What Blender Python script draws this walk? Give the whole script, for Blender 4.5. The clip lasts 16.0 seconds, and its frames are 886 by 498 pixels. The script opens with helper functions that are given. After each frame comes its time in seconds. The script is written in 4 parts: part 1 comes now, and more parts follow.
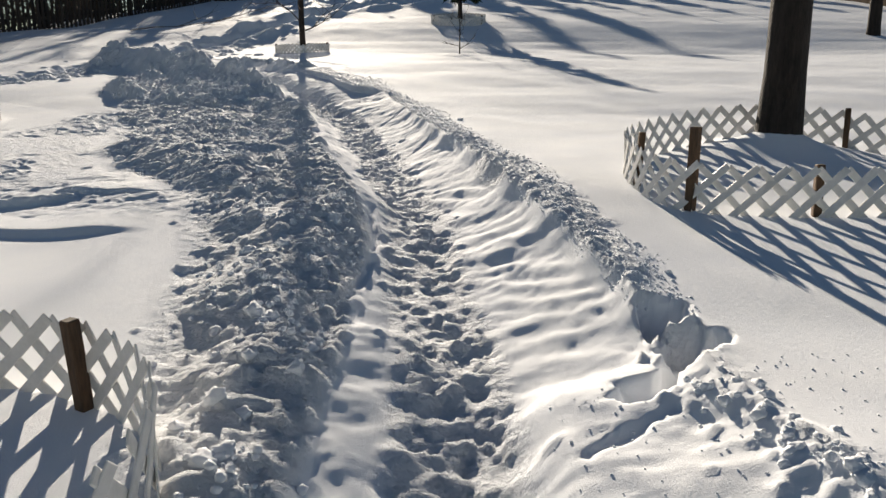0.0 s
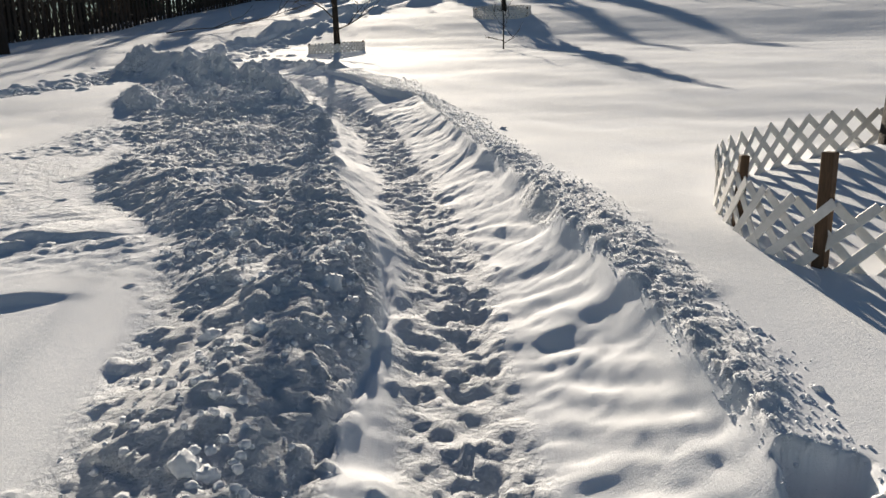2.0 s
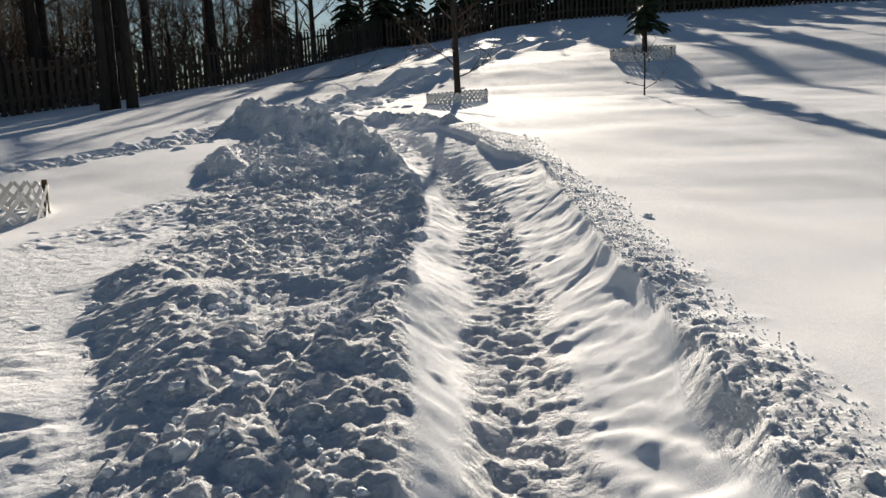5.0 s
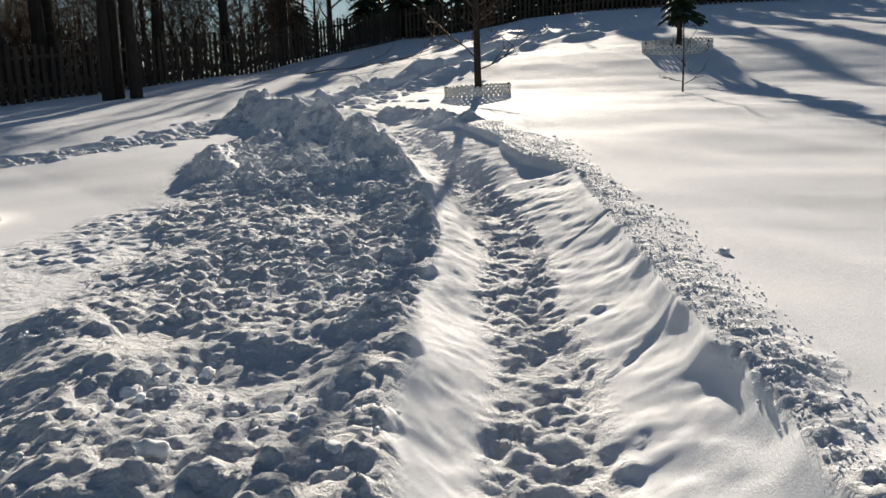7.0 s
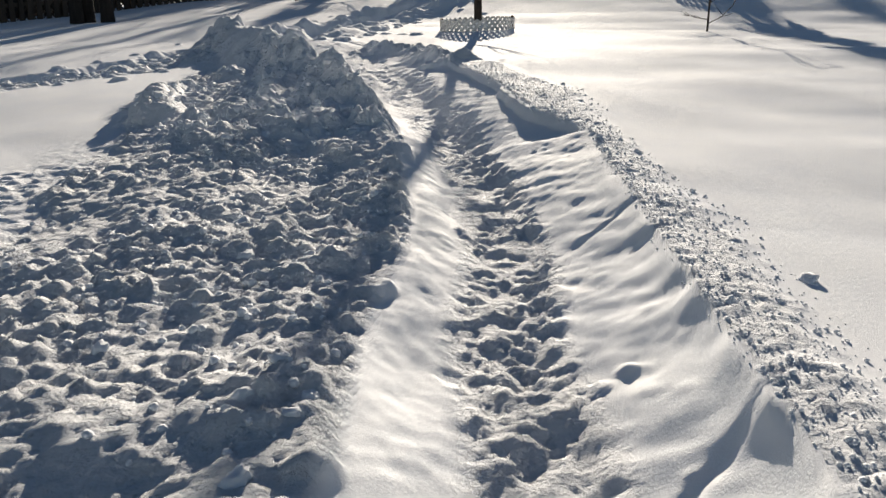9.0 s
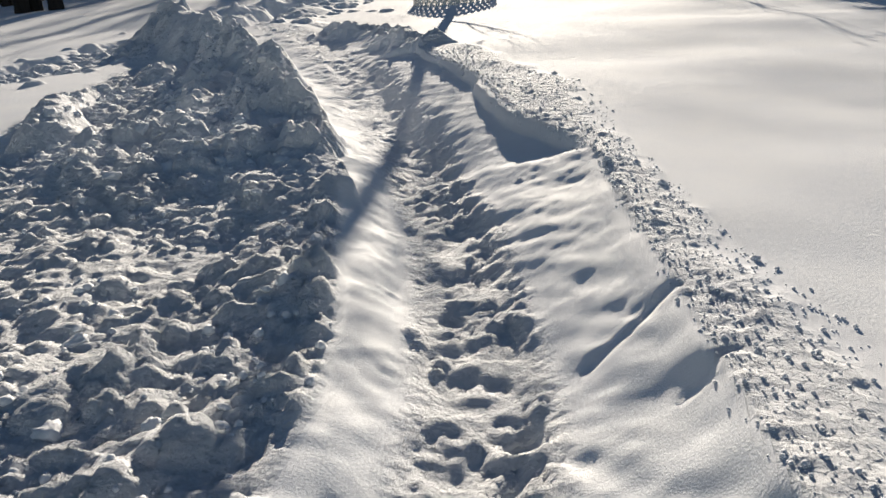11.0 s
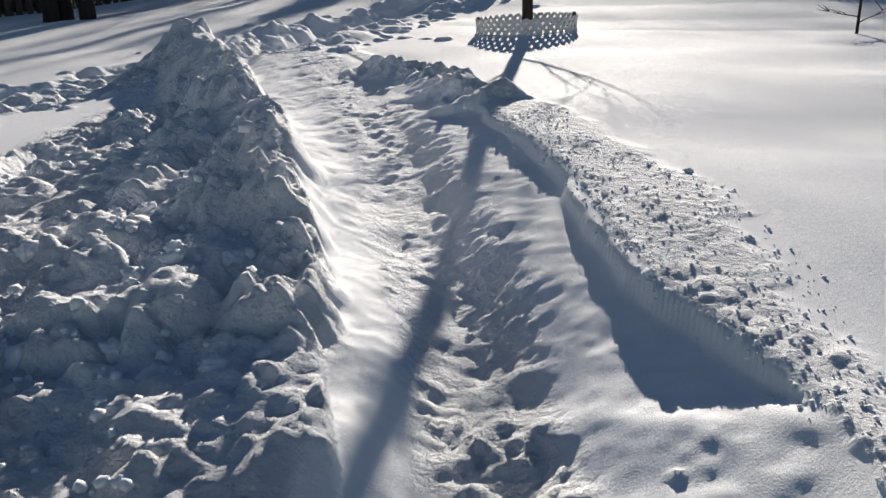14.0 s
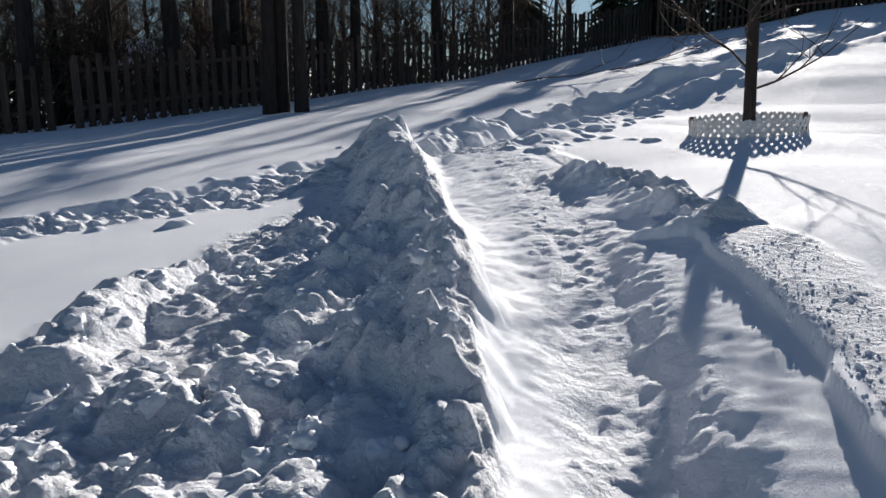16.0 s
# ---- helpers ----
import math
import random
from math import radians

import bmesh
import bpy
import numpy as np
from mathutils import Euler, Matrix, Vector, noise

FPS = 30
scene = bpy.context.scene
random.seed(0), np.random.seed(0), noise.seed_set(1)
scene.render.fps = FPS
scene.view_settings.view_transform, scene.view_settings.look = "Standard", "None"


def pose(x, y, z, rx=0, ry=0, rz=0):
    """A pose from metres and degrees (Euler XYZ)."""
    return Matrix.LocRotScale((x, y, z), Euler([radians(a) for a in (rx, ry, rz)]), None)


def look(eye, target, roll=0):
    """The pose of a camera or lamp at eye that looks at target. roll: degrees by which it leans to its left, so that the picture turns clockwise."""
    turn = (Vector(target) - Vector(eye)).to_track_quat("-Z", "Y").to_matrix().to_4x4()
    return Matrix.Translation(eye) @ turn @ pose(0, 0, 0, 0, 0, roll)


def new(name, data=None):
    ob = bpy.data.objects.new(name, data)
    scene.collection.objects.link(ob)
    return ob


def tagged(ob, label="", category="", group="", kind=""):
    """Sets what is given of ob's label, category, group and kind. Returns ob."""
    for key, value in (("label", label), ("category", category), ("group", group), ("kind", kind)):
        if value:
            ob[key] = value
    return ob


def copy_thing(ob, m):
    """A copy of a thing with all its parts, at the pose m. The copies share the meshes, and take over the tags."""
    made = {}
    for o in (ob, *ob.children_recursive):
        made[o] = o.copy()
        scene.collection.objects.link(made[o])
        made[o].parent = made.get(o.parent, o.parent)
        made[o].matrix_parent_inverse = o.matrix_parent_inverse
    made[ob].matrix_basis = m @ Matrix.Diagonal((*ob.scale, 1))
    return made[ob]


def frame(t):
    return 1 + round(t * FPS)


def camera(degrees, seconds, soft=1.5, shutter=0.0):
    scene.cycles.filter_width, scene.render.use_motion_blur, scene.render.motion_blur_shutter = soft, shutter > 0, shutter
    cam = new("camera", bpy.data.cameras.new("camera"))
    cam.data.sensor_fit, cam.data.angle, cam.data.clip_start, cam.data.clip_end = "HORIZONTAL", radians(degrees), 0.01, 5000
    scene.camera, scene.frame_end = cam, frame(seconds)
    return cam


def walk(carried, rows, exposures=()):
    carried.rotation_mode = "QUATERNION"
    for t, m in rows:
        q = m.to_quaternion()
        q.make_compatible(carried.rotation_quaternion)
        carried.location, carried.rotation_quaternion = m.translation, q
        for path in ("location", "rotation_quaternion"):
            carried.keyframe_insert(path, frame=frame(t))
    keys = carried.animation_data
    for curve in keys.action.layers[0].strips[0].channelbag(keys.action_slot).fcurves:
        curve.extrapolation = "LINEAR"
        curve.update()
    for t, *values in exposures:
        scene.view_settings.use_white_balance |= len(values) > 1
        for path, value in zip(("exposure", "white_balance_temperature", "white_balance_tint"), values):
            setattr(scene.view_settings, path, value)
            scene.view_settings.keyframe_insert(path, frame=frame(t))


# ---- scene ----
cam = camera(58.7, 16.0)
METRES, EYE, TILT, LEAN, TURN = 10.0, 1.5, -13.0, 0.0, 0.0
ROWS = [
    (0.0, 0.0, 0.0, 0.0, -0.0, 0.0, -0.0),
    (0.5, -0.0041, 0.0328, 0.0108, 1.67, 2.85, 0.56),
    (1.0, 0.0072, 0.0561, 0.0175, 3.04, 1.99, 2.47),
    (1.5, 0.0077, 0.0847, 0.0244, 4.41, 0.86, 0.42),
    (2.0, 0.0056, 0.1136, 0.0327, 3.46, -0.39, 0.71),
    (2.5, 0.0081, 0.1459, 0.0422, 3.52, -2.19, 1.86),
    (3.0, 0.0039, 0.1697, 0.0505, 4.1, -1.84, 2.97),
    (3.5, 0.0104, 0.2013, 0.0601, 4.83, -1.42, 3.21),
    (4.0, 0.0062, 0.2343, 0.0678, 6.4, -0.94, 1.14),
    (4.5, 0.003, 0.2635, 0.0793, 8.35, 0.91, 0.18),
    (5.0, 0.0041, 0.2953, 0.0904, 13.06, 2.52, -0.57),
    (7.5, -0.0239, 0.4363, 0.1295, 15.09, 1.57, -2.17),
    (8.0, -0.02, 0.4683, 0.1397, 17.22, 0.54, -2.78),
    (8.5, -0.0298, 0.4998, 0.1452, 14.52, -1.31, -3.83),
    (11.0, -0.0552, 0.6645, 0.1949, 13.85, -5.03, -0.39),
    (11.5, -0.0614, 0.6999, 0.2046, 12.5, -4.95, -0.53),
    (12.0, -0.0688, 0.7359, 0.2158, 14.3, -5.45, -1.71),
    (12.5, -0.0829, 0.7649, 0.2264, 15.42, -5.22, -1.98),
    (13.0, -0.0902, 0.8008, 0.2341, 15.97, -5.09, -1.54),
    (13.5, -0.0999, 0.8358, 0.2435, 16.63, -5.85, -2.32),
    (14.0, -0.112, 0.8603, 0.257, 17.75, -4.27, -3.14),
    (14.5, -0.1163, 0.8844, 0.2645, 22.67, -2.37, -4.75),
    (15.0, -0.1235, 0.8999, 0.2694, 27.68, -2.07, -6.64),
    (15.5, -0.1389, 0.9186, 0.2763, 30.72, -0.76, -6.87),
    (16.0, -0.1436, 0.9258, 0.2827, 31.55, 0.73, -6.33),
]
walk(cam, [(t, pose(0, 0, EYE, TILT, LEAN, TURN) @ pose(METRES * x, METRES * y, METRES * z, 90 + pitch, roll, yaw)) for t, x, y, z, yaw, pitch, roll in ROWS], [(0.0, 0.43, 7050, 11), (11.0, 0.5, 7000, 11), (13.8, 0.42, 6650, 12), (16.0, 0.46, 6200, 13)])


# ---- world, sun ----
SUN_AZ, SUN_EL = radians(9.6), radians(17.0)  # azimuth left of +y, elevation
to_sun = Vector((-math.sin(SUN_AZ) * math.cos(SUN_EL), math.cos(SUN_AZ) * math.cos(SUN_EL), math.sin(SUN_EL)))
world = bpy.data.worlds.new("sky_world")
scene.world = world
world.use_nodes = True
wn = world.node_tree.nodes
sky = wn.new("ShaderNodeTexSky")
sky.sky_type = "NISHITA"
sky.sun_disc = False
sky.sun_elevation = SUN_EL
sky.sun_rotation = -SUN_AZ
sky.air_density, sky.dust_density, sky.ozone_density = 1.0, 0.05, 3.0
world.node_tree.links.new(sky.outputs[0], wn["Background"].inputs[0])
wn["Background"].inputs[1].default_value = 0.042
sun = new("sun", bpy.data.lights.new("sun", "SUN"))
sun.data.energy, sun.data.angle, sun.data.color = 6.7, radians(0.53), (1.0, 0.93, 0.82)
sun.matrix_world = look((0, 0, 30), Vector((0, 0, 30)) - to_sun)


# ---- materials ----
def material(name, colour, rough=0.6, spec=0.4):
    m = bpy.data.materials.new(name)
    m.use_nodes = True
    b = m.node_tree.nodes["Principled BSDF"]
    b.inputs["Base Color"].default_value = (*colour, 1)
    b.inputs["Roughness"].default_value = rough
    b.inputs["Specular IOR Level"].default_value = spec
    return m, m.node_tree, b


def noise_node(tree, scale, detail=4.0, rough=0.55, stretch=None):
    geo = tree.nodes.new("ShaderNodeNewGeometry")
    n = tree.nodes.new("ShaderNodeTexNoise")
    n.inputs["Scale"].default_value, n.inputs["Detail"].default_value, n.inputs["Roughness"].default_value = scale, detail, rough
    src = geo.outputs["Position"]
    if stretch:
        mp = tree.nodes.new("ShaderNodeMapping")
        mp.inputs["Scale"].default_value = stretch
        tree.links.new(src, mp.inputs["Vector"])
        src = mp.outputs[0]
    tree.links.new(src, n.inputs["Vector"])
    return n


def ramp(tree, fac, stops):
    r = tree.nodes.new("ShaderNodeValToRGB")
    while len(r.color_ramp.elements) < len(stops):
        r.color_ramp.elements.new(0.5)
    for e, (p, c) in zip(r.color_ramp.elements, stops):
        e.position, e.color = p, (*c, 1)
    tree.links.new(fac, r.inputs[0])
    return r


def bump(tree, bsdf, heights, dist):
    """heights: (socket, strength) pairs, chained."""
    prev = None
    for sock, strength in heights:
        b = tree.nodes.new("ShaderNodeBump")
        b.inputs["Strength"].default_value, b.inputs["Distance"].default_value = strength, dist
        tree.links.new(sock, b.inputs["Height"])
        if prev:
            tree.links.new(prev.outputs[0], b.inputs["Normal"])
        prev = b
    tree.links.new(prev.outputs[0], bsdf.inputs["Normal"])


def varied(name, dark, light, scale, rough=0.75, stretch=None, relief=0.4, dist=0.01, spec=0.3, random_tone=0.0):
    m, t, b = material(name, light, rough, spec)
    n = noise_node(t, scale, 5.0, 0.6, stretch)
    n2 = noise_node(t, scale * 6, 3.0, 0.6, stretch)
    mix = t.nodes.new("ShaderNodeMath")
    mix.operation = "MULTIPLY_ADD"
    mix.inputs[1].default_value = 0.4
    t.links.new(n2.outputs["Fac"], mix.inputs[0])
    sc = t.nodes.new("ShaderNodeMath")
    sc.operation = "MULTIPLY"
    sc.inputs[1].default_value = 0.6
    t.links.new(n.outputs["Fac"], sc.inputs[0])
    t.links.new(sc.outputs[0], mix.inputs[2])
    r = ramp(t, mix.outputs[0], [(0.32, dark), (0.68, light)])
    out = r.outputs[0]
    if random_tone:
        info = t.nodes.new("ShaderNodeObjectInfo")
        mr = t.nodes.new("ShaderNodeMapRange")
        mr.inputs["To Min"].default_value, mr.inputs["To Max"].default_value = 1 - random_tone, 1 + random_tone
        t.links.new(info.outputs["Random"], mr.inputs["Value"])
        vm = t.nodes.new("ShaderNodeVectorMath")
        vm.operation = "SCALE"
        t.links.new(out, vm.inputs[0])
        t.links.new(mr.outputs[0], vm.inputs["Scale"])
        out = vm.outputs[0]
    t.links.new(out, b.inputs["Base Color"])
    bump(t, b, [(mix.outputs[0], relief)], dist)
    return m


def snow_material(name, crumbly=False):
    m, t, b = material(name, (0.84, 0.84, 0.86), 0.9, 0.03)
    big = noise_node(t, 1.6, 4.0)
    mid = noise_node(t, 22.0, 5.0, 0.65)
    fine = noise_node(t, 160.0, 3.0, 0.7)
    c = ramp(t, big.outputs["Fac"], [(0.3, (0.79, 0.81, 0.85)), (0.7, (0.86, 0.87, 0.885))])
    t.links.new(c.outputs[0], b.inputs["Base Color"])
    r = ramp(t, mid.outputs["Fac"], [(0.35, (0.72, 0.72, 0.72)), (0.7, (0.95, 0.95, 0.95))])
    t.links.new(r.outputs[0], b.inputs["Roughness"])
    bump(t, b, [(mid.outputs["Fac"], 0.14), (fine.outputs["Fac"], 0.3)], 0.01)
    if crumbly:
        # coarse crumbs in the relief wherever the sheet is broken up
        at = t.nodes.new("ShaderNodeAttribute")
        at.attribute_name = "loose"
        coarse = noise_node(t, 48.0, 6.0, 0.7)
        mul = t.nodes.new("ShaderNodeMath")
        mul.operation = "MULTIPLY"
        t.links.new(coarse.outputs["Fac"], mul.inputs[0])
        t.links.new(at.outputs["Fac"], mul.inputs[1])
        last = b.inputs["Normal"].links[0].from_node
        puff = noise_node(t, 21.0, 2.0, 0.5)
        pm = t.nodes.new("ShaderNodeMath")
        pm.operation = "MULTIPLY"
        t.links.new(puff.outputs["Fac"], pm.inputs[0])
        t.links.new(at.outputs["Fac"], pm.inputs[1])
        pb = t.nodes.new("ShaderNodeBump")
        pb.inputs["Strength"].default_value, pb.inputs["Distance"].default_value = 0.85, 0.04
        t.links.new(pm.outputs[0], pb.inputs["Height"])
        t.links.new(last.outputs[0], pb.inputs["Normal"])
        last = pb
        bp = t.nodes.new("ShaderNodeBump")
        bp.inputs["Strength"].default_value, bp.inputs["Distance"].default_value = 0.9, 0.024
        t.links.new(mul.outputs[0], bp.inputs["Height"])
        t.links.new(last.outputs[0], bp.inputs["Normal"])
        t.links.new(bp.outputs[0], b.inputs["Normal"])
    return m


SNOW = snow_material("snow")
SNOW_GROUND = snow_material("snow_ground", True)
BARK = varied("bark", (0.01, 0.008, 0.007), (0.045, 0.036, 0.03), 14.0, 0.9, (1, 1, 0.18), 0.9, 0.03)
TWIG = varied("twig_bark", (0.035, 0.025, 0.02), (0.1, 0.07, 0.05), 8.0, 0.85)
LATTICE = varied("white_plastic", (0.62, 0.6, 0.56), (0.82, 0.8, 0.77), 6.0, 0.45, None, 0.1, 0.003, 0.45)
STAKE = varied("stake_wood", (0.05, 0.03, 0.018), (0.14, 0.085, 0.05), 20.0, 0.8, (1, 1, 0.15), 0.5, 0.006)
FENCE = varied("weathered_fence_wood", (0.03, 0.022, 0.017), (0.1, 0.075, 0.056), 9.0, 0.85, (1, 1, 0.12), 0.5, 0.008, 0.2, 0.35)
PALE_FENCE = varied("brown_board_wood", (0.13, 0.085, 0.055), (0.26, 0.18, 0.12), 9.0, 0.8, (1, 1, 0.12), 0.5, 0.008, 0.2, 0.2)
NEEDLES = varied("evergreen_needles", (0.012, 0.022, 0.012), (0.04, 0.065, 0.03), 5.0, 0.7)
SIDING = varied("grey_siding", (0.3, 0.29, 0.28), (0.42, 0.41, 0.4), 2.0, 0.7, (0.3, 0.3, 14), 0.5, 0.01)
CREAM = varied("cream_siding", (0.45, 0.4, 0.33), (0.6, 0.55, 0.46), 2.0, 0.7, (0.3, 0.3, 14), 0.5, 0.01)
GLASS = material("window_glass", (0.03, 0.035, 0.045), 0.08, 0.6)[0]
TRIM = varied("white_trim", (0.6, 0.6, 0.6), (0.78, 0.78, 0.77), 5.0, 0.5)


# ---- mesh helpers ----
def mesh_from(name, verts, faces, mat, smooth=False):
    me = bpy.data.meshes.new(name)
    me.from_pydata([tuple(v) for v in verts], [], faces)
    me.materials.append(mat)
    if smooth:
        me.polygons.foreach_set("use_smooth", [True] * len(me.polygons))
    me.update()
    return me


def child(name, me, parent, m=None, label=""):
    ob = new(name, me)
    ob.parent = parent
    if m is not None:
        ob.matrix_local = m
    if label:
        tagged(ob, label)
    return ob


def box_data(x0, x1, y0, y1, z0, z1, bev=0.0):
    bm = bmesh.new()
    bmesh.ops.create_cube(bm, size=1)
    for v in bm.verts:
        v.co = Vector(((x0 + x1) / 2 + v.co.x * (x1 - x0), (y0 + y1) / 2 + v.co.y * (y1 - y0), (z0 + z1) / 2 + v.co.z * (z1 - z0)))
    if bev:
        bmesh.ops.bevel(bm, geom=bm.edges[:], offset=bev, segments=1, affect="EDGES")
    return bm


def bm_mesh(name, bm, mat, smooth=False):
    me = bpy.data.meshes.new(name)
    bm.to_mesh(me)
    bm.free()
    me.materials.append(mat)
    if smooth:
        me.polygons.foreach_set("use_smooth", [True] * len(me.polygons))
    return me


# ---- snow ground ----
rng = np.random.default_rng(7)
LAT = rng.uniform(-1, 1, (256, 256))


def vnoise(x, y, seed=0):
    ix, iy = np.floor(x).astype(int), np.floor(y).astype(int)
    fx, fy = x - ix, y - iy
    fx, fy = fx * fx * fx * (fx * (6 * fx - 15) + 10), fy * fy * fy * (fy * (6 * fy - 15) + 10)
    a, b = (ix + 37 * seed) % 256, (iy + 91 * seed) % 256
    a1, b1 = (a + 1) % 256, (b + 1) % 256
    return (LAT[a, b] * (1 - fx) + LAT[a1, b] * fx) * (1 - fy) + (LAT[a, b1] * (1 - fx) + LAT[a1, b1] * fx) * fy


def fbm(x, y, size, octaves=4, seed=0, gain=0.5):
    s, a, tot = 1 / size, 1.0, 0
    for k in range(octaves):
        tot = tot + a * vnoise(x * s + 5.3 * k, y * s - 3.7 * k, seed + k)
        s, a = s * 2.03, a * gain
    return tot


def smooth(t):
    t = np.clip(t, 0, 1)
    return t * t * (3 - 2 * t)


# plan of the dug path, all as x over y
RIM_R = ([-4, 1.6, 2.0, 2.4, 2.85, 3.4, 4.0, 4.5, 5.0, 6.0, 6.9, 8.05, 9.2, 10.1, 10.63, 10.8, 11.09, 11.34, 11.53, 11.94, 12.37, 12.75, 13.01, 13.58, 14.2, 15.4, 16.3, 18],
         [1.05, 1.0, 0.92, 0.86, 0.8, 0.72, 0.62, 0.53, 0.43, 0.29, 0.07, -0.19, -0.41, -0.63, -0.73, -0.82, -0.98, -1.18, -1.3, -1.48, -1.64, -1.78, -1.94, -2.28, -2.6, -3.4, -4.3, -5.6])
RIM_L = ([-4, 1.6, 2.7, 3.4, 4.3, 4.85, 5.75, 6.35, 7.1, 7.8, 8.6, 9.36, 9.74, 10.67, 11.4, 12.1, 12.55, 13.05, 13.7, 14.8, 17.1, 18.5],
         [-0.5, -0.5, -0.45, -0.45, -0.46, -0.56, -0.79, -1.0, -1.16, -1.32, -1.44, -1.64, -1.75, -2.12, -2.42, -2.9, -3.15, -3.5, -4.0, -4.8, -6.6, -7.4])
FOOT = ([-4, 2.9, 4.0, 5.0, 6.65, 7.3, 8.2, 8.9, 9.6, 10.2, 10.8, 11.55, 12.4, 13.5, 15.0, 16.5, 18], [0.1, 0.03, -0.1, -0.16, -0.5, -0.58, -0.86, -0.96, -1.16, -1.34, -1.6, -1.9, -2.35, -2.9, -3.8, -4.9, -6.2])
FLOOR = ([-4, 2.4, 3.2, 5.0, 7.5, 10.0, 11.5, 12.3, 14, 16, 18], [0.12, 0.13, 0.17, 0.2, 0.22, 0.24, 0.26, 0.32, 0.45, 0.56, 0.7])
OUT_L = ([-4, 2.0, 2.8, 3.4, 4.1, 5.25, 6.2, 7.0, 8.5, 10, 11.3, 13.3, 14.2], [-0.85, -0.85, -1.07, -1.18, -1.3, -1.7, -2.5, -3.0, -3.4, -3.8, -4.35, -5.4, -5.8])
OUT_R = ([-4, 1.8, 2.4, 3.0, 3.44, 4.3, 5.45, 6.9, 9.2, 9.95, 10.75, 12.5, 13.9, 15.5, 18], [1.2, 1.1, 1.0, 0.98, 1.0, 0.9, 0.76, 0.4, 0.0, -0.3, -0.5, -0.95, -1.75, -3.1, -5.2])
RIDGE = ([-2.25, -2.46, -2.72, -2.95, -3.2, -3.6, -4.1, -4.95, -6.8, -7.5], [11.05, 11.4, 11.75, 12.1, 12.55, 13.05, 13.7, 14.8, 17.1, 18.2], [0.33, 0.43, 0.53, 0.61, 0.67, 0.72, 0.76, 0.79, 0.9, 0.7])
WORN = ([-8.1, -7.3, -7.0, -7.2], [13.0, 14.6, 15.8, 16.9])
TRAIL = ([-6.2, -6.7, -6.6, -5.8, -4.3, -2.2, 0.2], [17.6, 19.4, 21.5, 24.0, 27.0, 30.5, 35.0])
SLOPE = 0.0612


def polyline_near(x, y, px, py, pv=None):
    """Distance to a polyline, the signed side, the value carried along it and the run along it."""
    best = np.full(x.shape, 1e9)
    val, side, run = np.zeros(x.shape), np.zeros(x.shape), np.zeros(x.shape)
    total = 0.0
    for i in range(len(px) - 1):
        ax, ay, bx, by = px[i], py[i], px[i + 1], py[i + 1]
        ln = math.hypot(bx - ax, by - ay)
        t = np.clip(((x - ax) * (bx - ax) + (y - ay) * (by - ay)) / ln ** 2, 0, 1)
        d = np.hypot(x - ax - t * (bx - ax), y - ay - t * (by - ay))
        m = d < best
        best = np.where(m, d, best)
        side = np.where(m, np.sign((bx - ax) * (y - ay) - (by - ay) * (x - ax)), side)
        run = np.where(m, total + t * ln, run)
        if pv:
            val = np.where(m, pv[i] + t * (pv[i + 1] - pv[i]), val)
        total += ln
    return best, side, val, run


def hill(x, y):
    v = y - 0.7 * np.clip(-x - 3, 0, 6)
    u = np.clip(v - 19, 0, None)
    e = 0.038 * np.clip(v - 9, 0, 4.2) + 0.006 * np.clip(v - 13.2, 0, 6) + (np.interp(u, [0, 2, 5, 24, 41], [0, 0.16, 0.66, 2.4, 3.7]) + np.interp(u + 1.2, [0, 2, 5, 24, 41], [0, 0.16, 0.66, 2.4, 3.7])) / 2 - 0.05
    el = np.interp(y, [12, 22, 32, 44, 60, 61], [0, 0.32, 0.75, 1.9, 3.2, 3.28])
    lm = smooth((-x - 6) / 6)
    e = e * (1 - lm) + el * lm
    far = np.clip(y - 60, 0, None)
    e = e - 0.17 * far * (1 - np.exp(-far / 20))
    down = smooth((-x - 17.5 + 0.18 * (y - 20)) / 9)
    return e * (1 - 0.9 * down) - 0.035 * np.clip(y, 0, 60) * down


